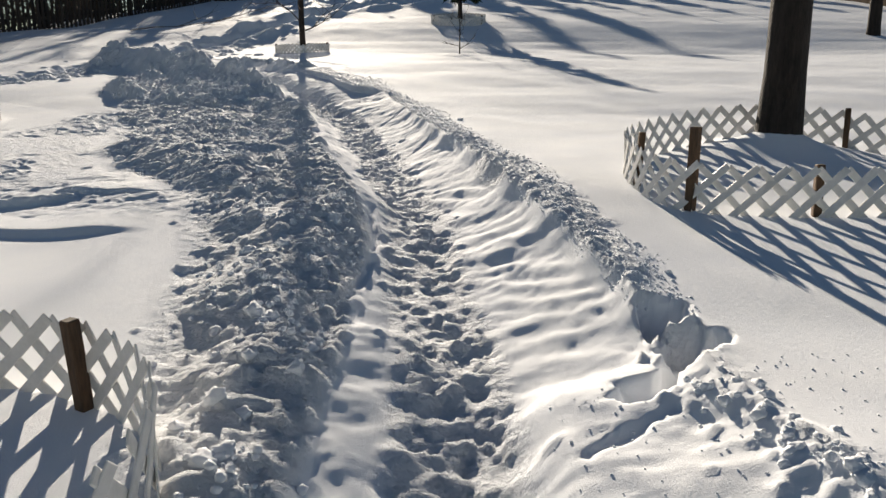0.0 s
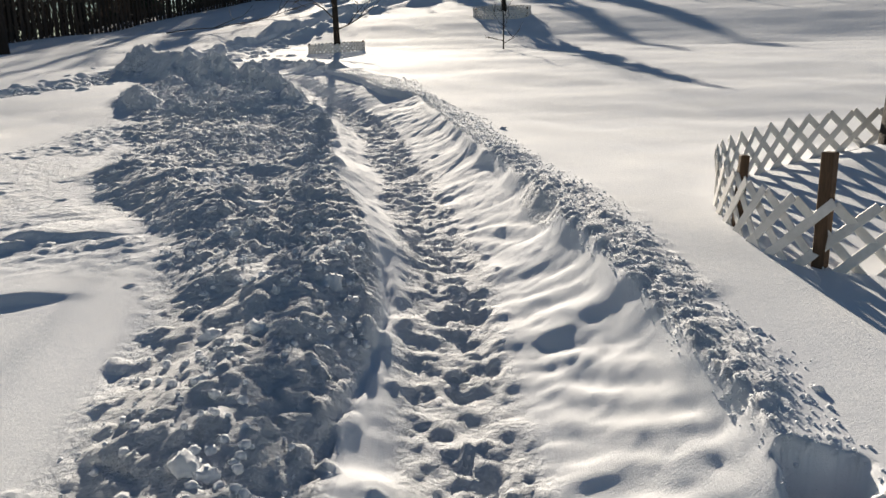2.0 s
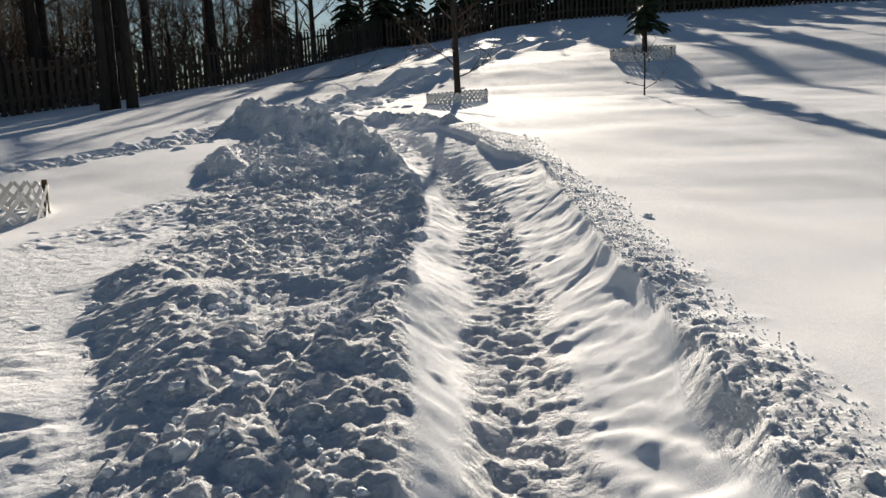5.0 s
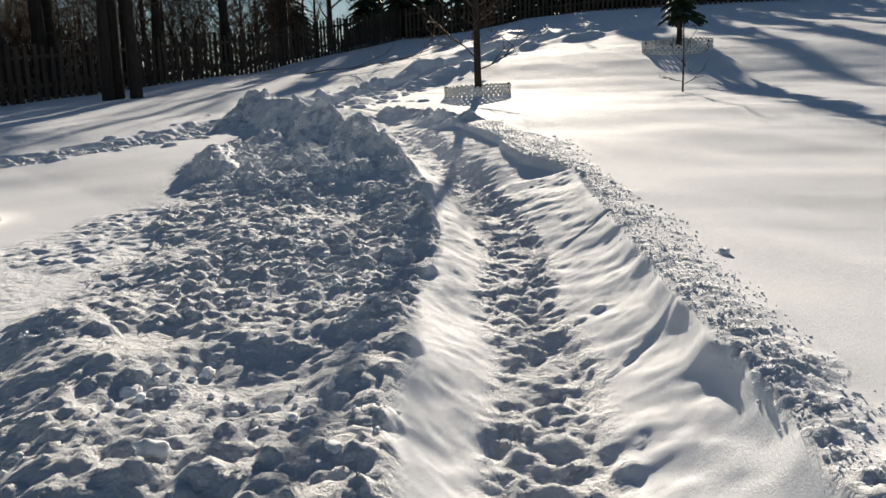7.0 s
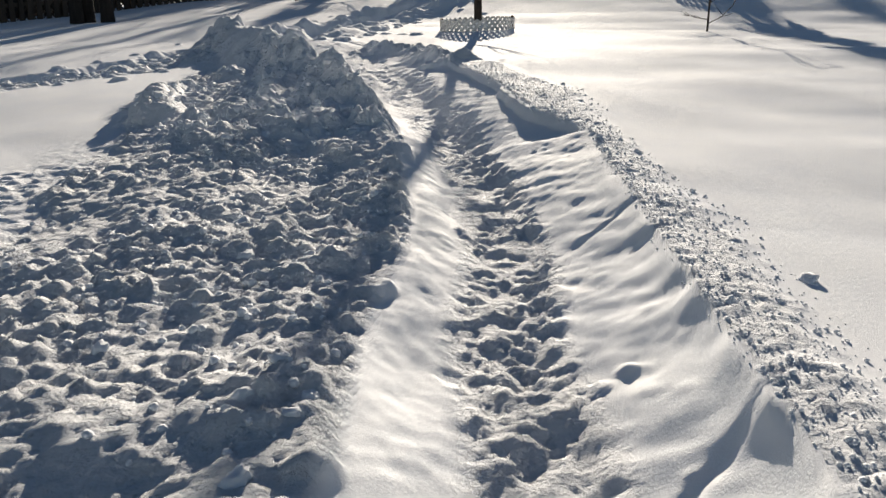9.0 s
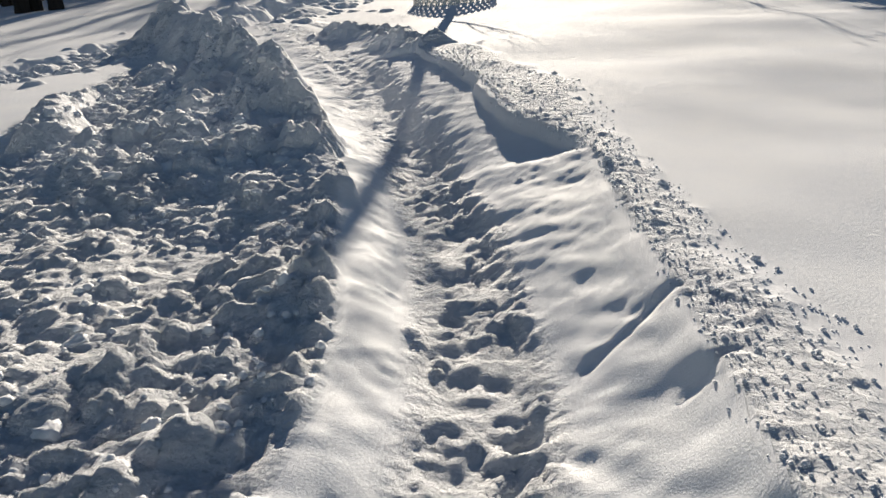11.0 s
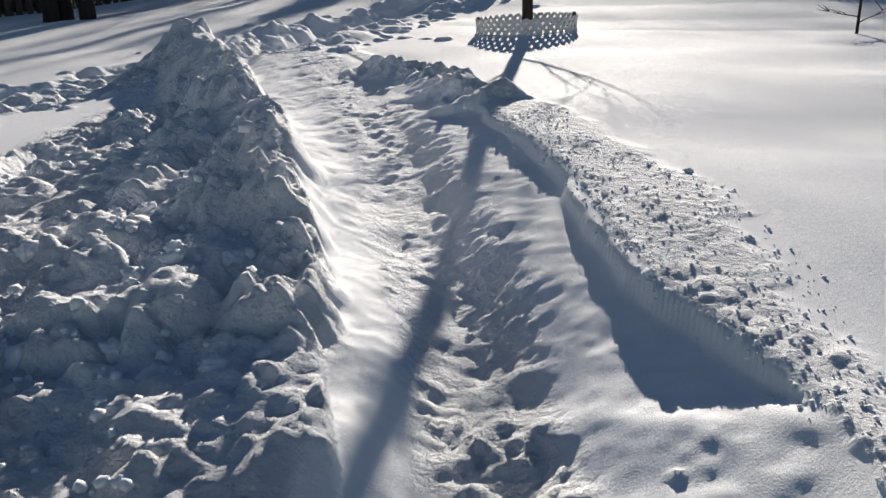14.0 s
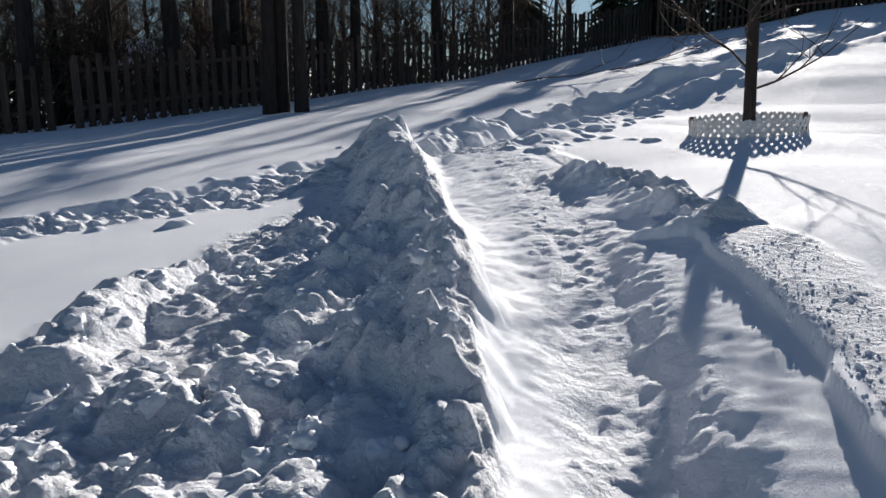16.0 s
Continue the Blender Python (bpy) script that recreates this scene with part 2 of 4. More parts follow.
def base_snow(x, y):
    foot = np.interp(y, *FOOT)
    s = 0.33 + 0.11 * smooth((x - foot + 0.9) / 1.3)
    s = s + hill(x, y) + 0.035 * fbm(x * 0.7, y, 3.2, 3, 3) + 0.012 * fbm(x * 0.45 + 0.3 * y, y, 0.95, 2, 6) * smooth((x + 1.5) / 1.5) + 0.012 * fbm(x + 0.5 * y, y * 0.5, 0.9, 2, 8) * smooth((x + 6) / 3)
    # mounds inside the fence rings, heaped against the trunks
    s = s + 0.02 * smooth((1.05 - np.hypot((x - 2.58) / 1.2, y - 5.45)) / 0.45)
    s = s + 0.1 * np.exp(-(np.hypot(x - 2.5, y - 5.95) / 0.62) ** 2) + 0.1 * np.exp(-(np.hypot(x - 2.5, y - 5.92) / 0.25) ** 2)
    s = s + 0.15 * np.exp(-(np.hypot(x + 3.22, y - 18.85) / 0.4) ** 2) + 0.12 * np.exp(-(np.hypot(x + 5.7, y - 9.1) / 0.4) ** 2)
    s = s + 0.03 * smooth((2.2 - np.hypot((x - 2.5) / 1.2, y - 5.3)) / 0.9)
    # low wind drifts and old tracks in the open snow
    for x0, x1, y0, lean, high in ((-3.4, -1.65, 4.4, 0.06, 0.035), (-3.2, -2.25, 5.05, 0.9, 0.06), (-2.9, -1.8, 5.35, -0.05, 0.04)):
        lip = y - y0 - lean * (x - (x0 + x1) / 2) - 0.05 * np.sin(2.6 * x + y0) - 0.03 * fbm(x, x * 0, 0.3, 2, 36)
        s = s + high * smooth(lip / 0.09 + 0.5) * smooth(1 - lip / 0.8) * smooth((x - x0) / 0.5) * smooth((x1 - x) / 0.4)
    return s


def snow_height(x, y):
    s = base_snow(x, y)
    jag = 0.03 * fbm(x * 0.3, y, 0.28, 2, 5)
    rl = np.interp(y, *RIM_L) - 0.03 + 0.03 * fbm(x * 0.2, y, 0.9, 2, 9)
    rr = np.interp(y, *RIM_R) + jag
    foot, floor = np.interp(y, *FOOT), np.interp(y, *FLOOR)
    end = smooth((18.2 - y) / 1.5)
    deep = smooth((y - 10.72) / 0.25) * smooth((16.5 - y) / 2.5)
    steep = deep + 0.5 * smooth((3.6 - y) / 0.6) * smooth((y - 2.35) / 0.2)
    wr = np.clip((rr - foot) * 0.82, 0.25, 0.9)
    wl = 0.42 + 0.04 * smooth((y - 5.5) / 2) + 0.22 * smooth((y - 10.7) / 1.0) + 0.2 * smooth((3.2 - y) / 0.8)
    heap_l = (0.08 - 0.05 * smooth((y - 6.5) / 1.5)) * smooth((x - np.interp(y, *OUT_L)) / 0.5) * smooth((12 - y) / 1.5) * (1 - 0.6 * smooth((3.0 - y) / 1.2)) * (x < rl + 1.0)
    edge = smooth(1 - np.abs(x - rl + 0.16) / 0.26) * smooth((y - 2.8) / 0.6) * smooth((7.5 - y) / 2)
    heap_l = heap_l + 0.03 * edge * np.clip(0.5 + 0.9 * fbm(x * 0.4, y, 0.5, 2, 11), 0, 1.4)
    heap_r = (0.035 - 0.02 * deep) * smooth((np.interp(y, *OUT_R) - x) / 0.25)
    top = s + np.where(x < foot, heap_l, heap_r * end)
    # ridge of thrown snow
    d, side, crest, run = polyline_near(x, y, *RIDGE)
    crest = crest + 0.07 * fbm(run, run * 0, 0.5, 3, 12)
    wid = np.where(side > 0, 1.15, 0.95) + 0.25 * fbm(x, y, 0.8, 2, 21)
    top = np.maximum(top, crest - 1.0 * np.clip(d - 0.08, 0, None) / wid)
    # lower heap of clods thrown beyond the ridge
    d2, _, crest2, _ = polyline_near(x, y, [-5.0, -4.8, -4.4], [12.7, 12.0, 11.4], [0.48, 0.52, 0.44])
    top = np.maximum(top, crest2 + 0.1 * fbm(x, y, 0.45, 2, 22) - 0.75 * np.clip(d2 - 0.05, 0, None))
    # broken mound on the far lip where the path bends away
    d3, _, _, _ = polyline_near(x, y, [-4.15, -3.55, -2.95, -2.6], [16.0, 15.75, 14.85, 14.3])
    top = np.maximum(top, s + 0.07 + 0.09 * fbm(x, y, 0.3, 3, 23) - 0.4 * np.clip(d3 - 0.08, 0, None))
    # dug profile
    run_in = np.clip((rr - x) / wr, 0, 1)
    cut = 0.3 - 0.16 * smooth((y - 8.3) / 1.2)
    slope_r = np.where(run_in < 0.13, cut * run_in / 0.13, cut + (1 - cut) * ((run_in - 0.13) / 0.87) ** 0.8)  # short steep cut over an easier bank
    drop = np.interp(y, [10.75, 11.0, 12.2, 13.0, 14.5, 16], [0.15, 0.42, 0.42, 0.4, 0.25, 0.1])
    slope_r = slope_r * (1 - deep) + deep * (drop + (1 - drop) * run_in ** 0.9)
    slope_r = slope_r * (1 - 0.4 * smooth((y - 9.2) / 1.0) * smooth((15.0 - y) / 1.5) * smooth((x - foot) / 0.4))
    soft = smooth((5.4 - y) / 1.2)
    p = smooth((x - rl + 0.3 * soft) / (wl + 0.2 * soft)) * slope_r * smooth((rr - x) / 0.024) * end
    low = floor + 0.13 * smooth((x - 0.2) / 0.2) * smooth((2.7 - y) / 0.3)
    h = top * (1 - p) + low * p - (steep - deep) * 0.04 * smooth((rr - x) / 0.022) * smooth(1.1 - (rr - x) / 0.18) * smooth((x - foot) / 0.2)
    inside = smooth((x - rl) / 0.2) * smooth((rr - x) / 0.15) * end
    # shovel scallops running down the banks
    ph = (y + 0.55 * np.abs(x - foot)) / 0.24 + 0.8 * fbm(x, y, 0.6, 2, 14)
    wave = np.sin(2 * math.pi * ph)
    bank = inside * smooth((x - foot - 0.08) / 0.15) * (1 - 0.6 * steep)
    h = h + bank * ((0.007 - 0.004 * smooth((y - 5.8) / 1.2)) * wave * np.clip(0.6 + 0.9 * vnoise(x * 2, y * 1.5, 6), 0, 2) + (0.01 - 0.005 * smooth((y - 5.8) / 1.2)) * fbm(x * 0.7 + 0.4 * y, y, 0.26, 4, 17) + 0.008 * smooth((y - 5.8) / 1.2) * fbm(x + 0.5 * y, y, 0.55, 3, 19))
    h = h + inside * smooth((foot - x - 0.1) / 0.12) * (0.014 * fbm(x, y * 0.6, 0.22, 3, 18))
    # straight groove left by a sled runner
    groove = np.interp(y, [2.6, 3.45, 3.9, 4.4, 4.9], [-0.45, -0.44, -0.39, -0.39, -0.46]) + 0.006 * fbm(x, y, 0.1, 2, 34)
    h = h - 0.03 * smooth(1 - np.abs(x - groove) / 0.035) * smooth((y - 2.5) / 0.3) * smooth((5.1 - y) / 0.5)
    # second worn patch beyond the ridge and the far trail up the hill
    patch, _, _, _ = polyline_near(x, y, *WORN)
    pm = smooth((0.75 + 0.15 * fbm(x, y, 0.5, 3, 25) - patch) / 0.16) * smooth((d - 0.45) / 0.4)
    h = h - pm * (0.1 + 0.03 * fbm(x, y, 0.3, 3, 26))
    tr, _, _, _ = polyline_near(x, y, *TRAIL)
    tm = smooth((0.75 + 0.2 * fbm(x, y, 0.9, 3, 27) - tr) / 0.3)
    h = h - tm * 0.16 + 0.15 * smooth(1 - np.abs(tr - 1.0) / 0.45) * (0.7 + 0.6 * fbm(x, y, 0.7, 3, 28)) * smooth((y - 17) / 2)
    # cut slab and gouges in the near bank
    pit = smooth((0.1 + 0.008 * fbm(x, y, 0.08, 2, 30) - np.abs(x - 0.86)) / 0.02) * smooth((3.03 - 0.25 * (x - 0.86) + 0.01 * fbm(x, y, 0.06, 2, 35) - y) / 0.02) * smooth((y - 2.55) / 0.15)
    h = h * (1 - pit) + 0.22 * pit
    gd, _, _, _ = polyline_near(x, y, [0.6, 0.76, 0.95], [2.36, 2.46, 2.68])
    gm = smooth((0.08 + 0.03 * fbm(x, y, 0.08, 2, 29) - gd) / 0.05)
    h = np.minimum(h, h * (1 - gm) + 0.22 * gm)
    g3, _, _, _ = polyline_near(x, y, [0.42, 0.7], [2.06, 2.22])
    h = h - 0.02 * smooth((0.035 + 0.03 * fbm(x, y, 0.1, 2, 32) - g3) / 0.03)
    sl, _, top2, _ = polyline_near(x, y, [0.52, 0.68, 0.82, 0.93], [2.38, 2.57, 2.79, 2.83], [0.2, 0.28, 0.37, 0.42])
    h = np.maximum(h, top2 + 0.05 * fbm(x, y, 0.07, 3, 31) - np.clip(sl - 0.02, 0, None) * 4.0)
    # cracks across the smooth bank
    for cx, cy, deep2 in (([-0.68, -0.58, -0.44], [9.03, 9.12, 9.26], 0.03), ([-0.43, -0.3], [8.76, 8.88], 0.025), ([-0.32, -0.2, -0.09], [7.17, 7.3, 7.46], 0.02)):
        cd, cside, _, _ = polyline_near(x, y, cx, cy)
        h = h - 0.55 * deep2 * smooth(1 - (cd + 0.008 * fbm(x, y, 0.06, 2, 37)) / np.where(cside > 0, 0.018, 0.035))
    # icy smooth hump on the path where it starts
    flat = smooth((1.15 - np.hypot((x + 0.27) / 0.42, (y - 2.5) / 0.7)) / 0.35)
    h = h * (1 - flat) + flat * (0.2 + 0.06 * (y - 2.5) - 0.25 * (x + 0.2) + 0.008 * fbm(x, y, 0.15, 3, 33))
    return h, inside, p


def spaced(a, b, step, lo, hi, grow=1.12):
    """Even steps from a to b, then ever wider ones out to lo and hi."""
    mid = np.arange(a, b, step)
    out, v, s = [], a, step
    while v > lo:
        s = min(s * grow, 60)
        v -= s
        out.append(v)
    up, v, s = [], mid[-1], step
    while v < hi:
        s = min(s * grow, 60)
        v += s
        up.append(v)
    return np.array(out[::-1] + list(mid) + up)


GX = np.concatenate([spaced(-9.4, -5.2, 0.032, -420, -5.25, 1.06), spaced(-5.2, 1.6, 0.016, -5.19, 420, 1.055)])
GX = np.unique(np.sort(GX))
GX = GX[np.concatenate([[True], np.diff(GX) > 0.006])]
GY = np.concatenate([spaced(1.3, 11.5, 0.016, -300, 11.4, 1.1), np.arange(11.52, 15.0, 0.02), spaced(15.0, 23.0, 0.034, 16, 700, 1.05)])
GY = GY[np.concatenate([[True], np.diff(GY) > 0.005])]
GY = np.unique(np.sort(GY))
X, Y = np.meshgrid(GX, GY, indexing="ij")
H, INSIDE, PROFILE = snow_height(X, Y)
BED = H.copy()


def lump(cx, cy, r, a, turn, stretch=1.0, power=2.4, lean=0.0, dig=False):
    """Heap (or dig) one clump of snow into the sheet."""
    i0, i1 = np.searchsorted(GX, [cx - 1.5 * r, cx + 1.5 * r])
    j0, j1 = np.searchsorted(GY, [cy - 1.5 * r, cy + 1.5 * r])
    if i1 - i0 < 2 or j1 - j0 < 2:
        return
    xs, ys = X[i0:i1, j0:j1] - cx, Y[i0:i1, j0:j1] - cy
    c, s = math.cos(turn), math.sin(turn)
    u, v = (xs * c + ys * s) / r, (-xs * s + ys * c) / (r * stretch)
    w = 0.28 * vnoise((xs + cx) * 1.7 / r, (ys + cy) * 1.7 / r, 40)
    q = np.abs(u) ** power + np.abs(v) ** power + w
    k = np.sqrt(np.clip(1 - q, 0, 1))
    if dig:
        q = q + 0.35 * vnoise((xs + cx) * 2.3 / r, (ys + cy) * 2.3 / r, 43)
        old, bed = H[i0:i1, j0:j1], BED[i0:i1, j0:j1]
        H[i0:i1, j0:j1] = np.minimum(old, bed + 0.25 * (old - bed) - a * smooth(1.15 - q))
    else:
        old = H[i0:i1, j0:j1]
        H[i0:i1, j0:j1] = np.where(k > 0, np.maximum(old, BED[i0:i1, j0:j1] + 0.3 * (old - BED[i0:i1, j0:j1]) + a * k * (1 + lean * u)), old)


R = random.Random(3)


def between(y, left, right, bias=1.0):
    a, b = np.interp(y, *left), np.interp(y, *right)
    return a + (b - a) * R.random() ** bias


# footprints trodden along the floor
y = 1.6
while y < 17:
    for k in (0, 1, 2):
        x = np.interp(y, *FOOT) + min(max(R.gauss(0, 0.11), -0.2), 0.12) * (1 + 0.8 * (y > 11))
        if R.random() < (0.4 if y > 11 else 0.1):
            continue
        lump(x, y + R.uniform(-0.1, 0.1), R.uniform(0.035, 0.06) * (1 + 0.25 * (y > 11)), R.uniform(0.004, 0.024) * (1 - 0.5 * (y > 11)), R.gauss(0.15, 0.4), R.uniform(1.2, 1.9), 2.2, 0, True)
    y += 0.15
for k in range(150):
    y = R.uniform(1.5, 16)
    lump(np.interp(y, *FOOT) + R.gauss(0, 0.14), y, R.uniform(0.015, 0.035), R.uniform(0.006, 0.018), R.uniform(0, 3), R.uniform(0.8, 1.4))
# thrown clods on the near side of the path
for k in range(700):
    y = 1.4 + 10.2 * R.random()
    f = R.random()
    x = np.interp(y, *OUT_L) * (1 - f) + (np.interp(y, *RIM_L) + 0.06) * f
    x += R.gauss(0, 0.12) * (1 - f)
    r = R.choice((0.018, 0.02, 0.025, 0.03, 0.036, 0.05)) * R.uniform(0.7, 1.2) * (0.6 + 0.5 * f)
    lump(x, y, r * 1.3, r * R.uniform(0.35, 0.8), R.uniform(0, 3.1), R.uniform(0.7, 1.5), R.uniform(2, 2.6), R.uniform(-0.3, 0.3))
# crumbs along the far rim
for k in range(520):
    y = 2.9 + 12 * R.random()
    f = R.random() ** 2.4 * (1 + 0.5 * float(vnoise(np.array(y * 0.9), np.array(3.3), 4)))
    f = min(f, 0.8) * 0.8
    x = np.interp(y, *RIM_R) * (1 - f) + np.interp(y, *OUT_R) * f
    r = R.choice((0.014, 0.016, 0.018, 0.021, 0.03)) * R.uniform(0.8, 1.2) * max(0.4, 1.15 - 0.9 * f) * (0.6 if y > 7 else 1.0)
    lump(x + 0.01, y, r, r * R.uniform(0.3, 0.65), R.uniform(0, 3.1), R.uniform(0.8, 1.3), R.uniform(2, 3), R.uniform(-0.4, 0.4))
# heap by the first bank
for k in range(110):
    t = R.random()
    x, y = 0.77 + 0.25 * t + R.gauss(0, 0.05), 2.36 - 0.78 * t + R.gauss(0, 0.05)
    r = R.uniform(0.008, 0.022)
    lump(x, y, r, r * R.uniform(0.4, 0.9), R.uniform(0, 3.1), R.uniform(0.8, 1.4), 2.5, R.uniform(-0.4, 0.4))
for k in range(20):
    x, y = R.uniform(0.3, 1.0), R.uniform(1.5, 2.45)
    lump(x, y, R.uniform(0.012, 0.02), R.uniform(0.004, 0.009), R.uniform(0, 3.1))
# the ridge and the broken snow left of it
for k in range(420):
    i = R.random() * 7.6
    x, y = np.interp(i, range(10), RIDGE[0]), np.interp(i, range(10), RIDGE[1])
    side = min(R.gauss(-0.28, 0.38), 0.04)
    x, y = x + side * 0.78, y + side * 0.62
    if x > np.interp(y, *RIM_L) + 0.05:
        continue
    r = R.choice((0.03, 0.035, 0.045, 0.06, 0.08, 0.14)) * R.uniform(0.6, 1.2)
    lump(x, y, r, r * R.uniform(0.35, 0.65), R.uniform(0, 3.1), R.uniform(0.7, 1.4), R.uniform(2, 2.8), R.uniform(-0.3, 0.3))
for k in range(350):
    y = R.uniform(9.4, 13.6)
    x = R.uniform(np.interp(y, *OUT_L) - 0.2, np.interp(y, RIDGE[1], RIDGE[0]))
    r = R.choice((0.018, 0.023, 0.03, 0.045)) * R.uniform(0.6, 1.3)
    lump(x, y, r, r * R.uniform(0.45, 0.9), R.uniform(0, 3.1), R.uniform(0.7, 1.5), R.uniform(2.2, 3.2), R.uniform(-0.5, 0.5))
for k in range(900):
    i = R.uniform(0, 6)
    x, y = np.interp(i, range(7), TRAIL[0]) + R.gauss(0, 0.8), np.interp(i, range(7), TRAIL[1]) + R.gauss(0, 0.6)
    r = R.uniform(0.04, 0.11)
    lump(x, y, r, r * R.uniform(0.25, 0.6), R.uniform(0, 3.1), R.uniform(0.7, 1.5), 2.4, R.uniform(-0.4, 0.4))
for k in range(160):
    i = R.uniform(0, 3)
    x, y = np.interp(i, range(4), WORN[0]) + R.gauss(0, 0.45), np.interp(i, range(4), WORN[1]) + R.gauss(0, 0.35)
    r = R.uniform(0.04, 0.1)
    lump(x, y, r, r * R.uniform(0.3, 0.6), R.uniform(0, 3.1), R.uniform(0.7, 1.5), 2.6, R.uniform(-0.3, 0.3))
# scuffs and half-buried tracks in the open snow left of the clods
for k in range(12):
    y = R.uniform(3.6, 11)
    x = np.interp(y, *OUT_L) - 1.6 * R.random() ** 1.5 + 0.2
    r = R.uniform(0.05, 0.16)
    lump(x, y, r, r * R.uniform(0.06, 0.16), R.uniform(-0.5, 0.5), R.uniform(0.4, 0.8), 2.0, 0, True)
near = smooth((np.minimum(X + 8, 2.2 - X)) / 0.6) * smooth((Y - 0.8) / 0.5) * smooth((19 - Y) / 2)
OUTL, OUTR = np.interp(Y, *OUT_L), np.interp(Y, *OUT_R)
rough = smooth((X - OUTL + 0.15) / 0.3) * smooth((OUTR - X + 0.1) / 0.2)
smoothbank = INSIDE * smooth((np.abs(X - np.interp(Y, *FOOT)) - 0.2) / 0.12)
RD, RSIDE, _, _ = polyline_near(X, Y, *RIDGE)
HD = polyline_near(X, Y, [-5.0, -4.8, -4.4, -3.7], [12.7, 12.0, 11.4, 10.8])[0]
heap = np.maximum.reduce([smooth((1.05 - RD) / 0.35) * smooth((RSIDE * RD + 0.05) / 0.06), 0.8 * smooth((0.5 - HD) / 0.3), 0.5 * smooth((0.35 - polyline_near(X, Y, [-4.15, -3.55, -2.95, -2.6], [16.0, 15.75, 14.85, 14.3])[0]) / 0.25)]) * smooth((Y - 10.2) / 0.4)
broken = smooth((Y - 8.8) / 0.6) * smooth((13.9 - Y) / 0.6) * smooth((X - OUTL + 0.3) / 0.3) * smooth((np.interp(Y, RIDGE[1], RIDGE[0]) - X + 0.2) / 0.3)
right = smooth((X - np.interp(Y, *FOOT)) / 0.1)


def domes(x, y, size, seed):
    """Overlapping rounded clods of uneven height, from 0 to 1."""
    gx, gy = x / size, y / size
    ix, iy = np.floor(gx).astype(int), np.floor(gy).astype(int)
    best = np.zeros(x.shape)
    for dx in (-1, 0, 1):
        for dy in (-1, 0, 1):
            a, b = (ix + dx + 53 * seed) % 256, (iy + dy + 29 * seed) % 256
            px, py = ix + dx + 0.5 + 0.48 * LAT[a, b], iy + dy + 0.5 + 0.48 * LAT[b, a]
            rad = 0.62 + 0.3 * LAT[(a + 101) % 256, b]
            high = np.clip(0.5 + 0.6 * LAT[(a + 7) % 256, (b + 31) % 256], 0, 1) * rad
            q = 1 - ((gx - px) ** 2 + (gy - py) ** 2) / rad ** 2
            best = np.maximum(best, high * np.clip(q, 0, 1) ** 0.6)
    return best


win = np.s_[np.searchsorted(GX, -9.3):np.searchsorted(GX, 2.3), np.searchsorted(GY, 0.8):np.searchsorted(GY, 19.5)]
x, y, hs = X[win], Y[win], H[win]
nr, rt, sb = near[win], right[win], smoothbank[win]
wx, wy = x + 0.025 * vnoise(x * 11, y * 11, 60) + 0.008 * vnoise(x * 40, y * 40, 59), y + 0.025 * vnoise(x * 11, y * 11, 61) + 0.008 * vnoise(x * 40, y * 40, 58)
D1, D2, D3, D4, D5 = domes(wx, wy, 0.24, 1), domes(wx, wy, 0.13, 2), domes(wx, wy, 0.075, 3), domes(wx, wy, 0.045, 4), domes(wx, wy, 0.03, 5)
clumpy = nr * np.clip(rough[win] * (1 - smooth(1.6 * INSIDE[win])) * (1 - rt) + heap[win] + broken[win], 0, 1)
fade = smooth((x - OUTL[win]) / 0.7) * 0.7 + 0.3
patchy = np.clip(0.75 + 1.0 * fbm(x, y * 0.8, 0.6, 2, 70), 0.3, 1.4) + 0.3 * heap[win]
hs += clumpy * np.clip(patchy * fade, 0, 1.4) * ((0.012 + 0.05 * heap[win]) * D1 + (0.024 + 0.06 * heap[win]) * D2 + (0.027 + 0.03 * heap[win]) * D3 + 0.024 * D4 + 0.012 * D5) + clumpy * 0.04 * fbm(x, y, 0.55, 3, 71)
hs += clumpy * 0.007 * vnoise(x / 0.034, y / 0.034, 68)
past_rim = smooth((x - np.interp(y, *RIM_R) + 0.02 + 0.1 * smooth(1 - np.abs(y - 5.6) / 0.9) - 0.05 * smooth((y - 10.6) / 0.3)) / 0.05)
edge_r = smooth((OUTR[win] - x + 0.1 * fbm(x, y, 0.3, 3, 75)) / 0.22) * rough[win] * rt * past_rim * nr
hs += edge_r * (0.7 - 0.28 * smooth((y - 6.5) / 1.5)) * np.clip(0.8 + 0.7 * fbm(x, y, 0.25, 2, 73), 0.2, 1.4) * (0.012 * D3 * smooth((OUTR[win] - x - 0.2) / 0.25) + 0.024 * D4 + 0.018 * D5 + 0.005 * vnoise(x / 0.05, y / 0.025, 74))
upper = smooth((y - 10.9) / 1.5)
tk = smooth((0.28 + 0.22 * upper - np.abs(x - np.interp(y, *FOOT))) / (0.14 + 0.2 * upper)) * nr * (1 - 0.5 * upper)
hs += tk * np.clip(0.7 + 0.9 * fbm(x, y, 0.35, 2, 79), 0.1, 1.6) * (0.004 * D2 + 0.01 * D3 + 0.015 * D4 + 0.013 * D5) + tk * 0.012 * fbm(x, y, 0.16, 4, 77, 0.6)
wn_mask = np.clip(smooth((0.9 - polyline_near(x, y, *TRAIL)[0]) / 0.3) + smooth((0.75 - polyline_near(x, y, *WORN)[0]) / 0.3), 0, 1)
hs += wn_mask * (0.04 * D1 + 0.05 * D2 + 0.045 * D3)
H += near * smoothbank * (0.003 * vnoise(X / 0.05, Y / 0.05, 76) + 0.004 * fbm(X, Y, 0.12, 3, 78))
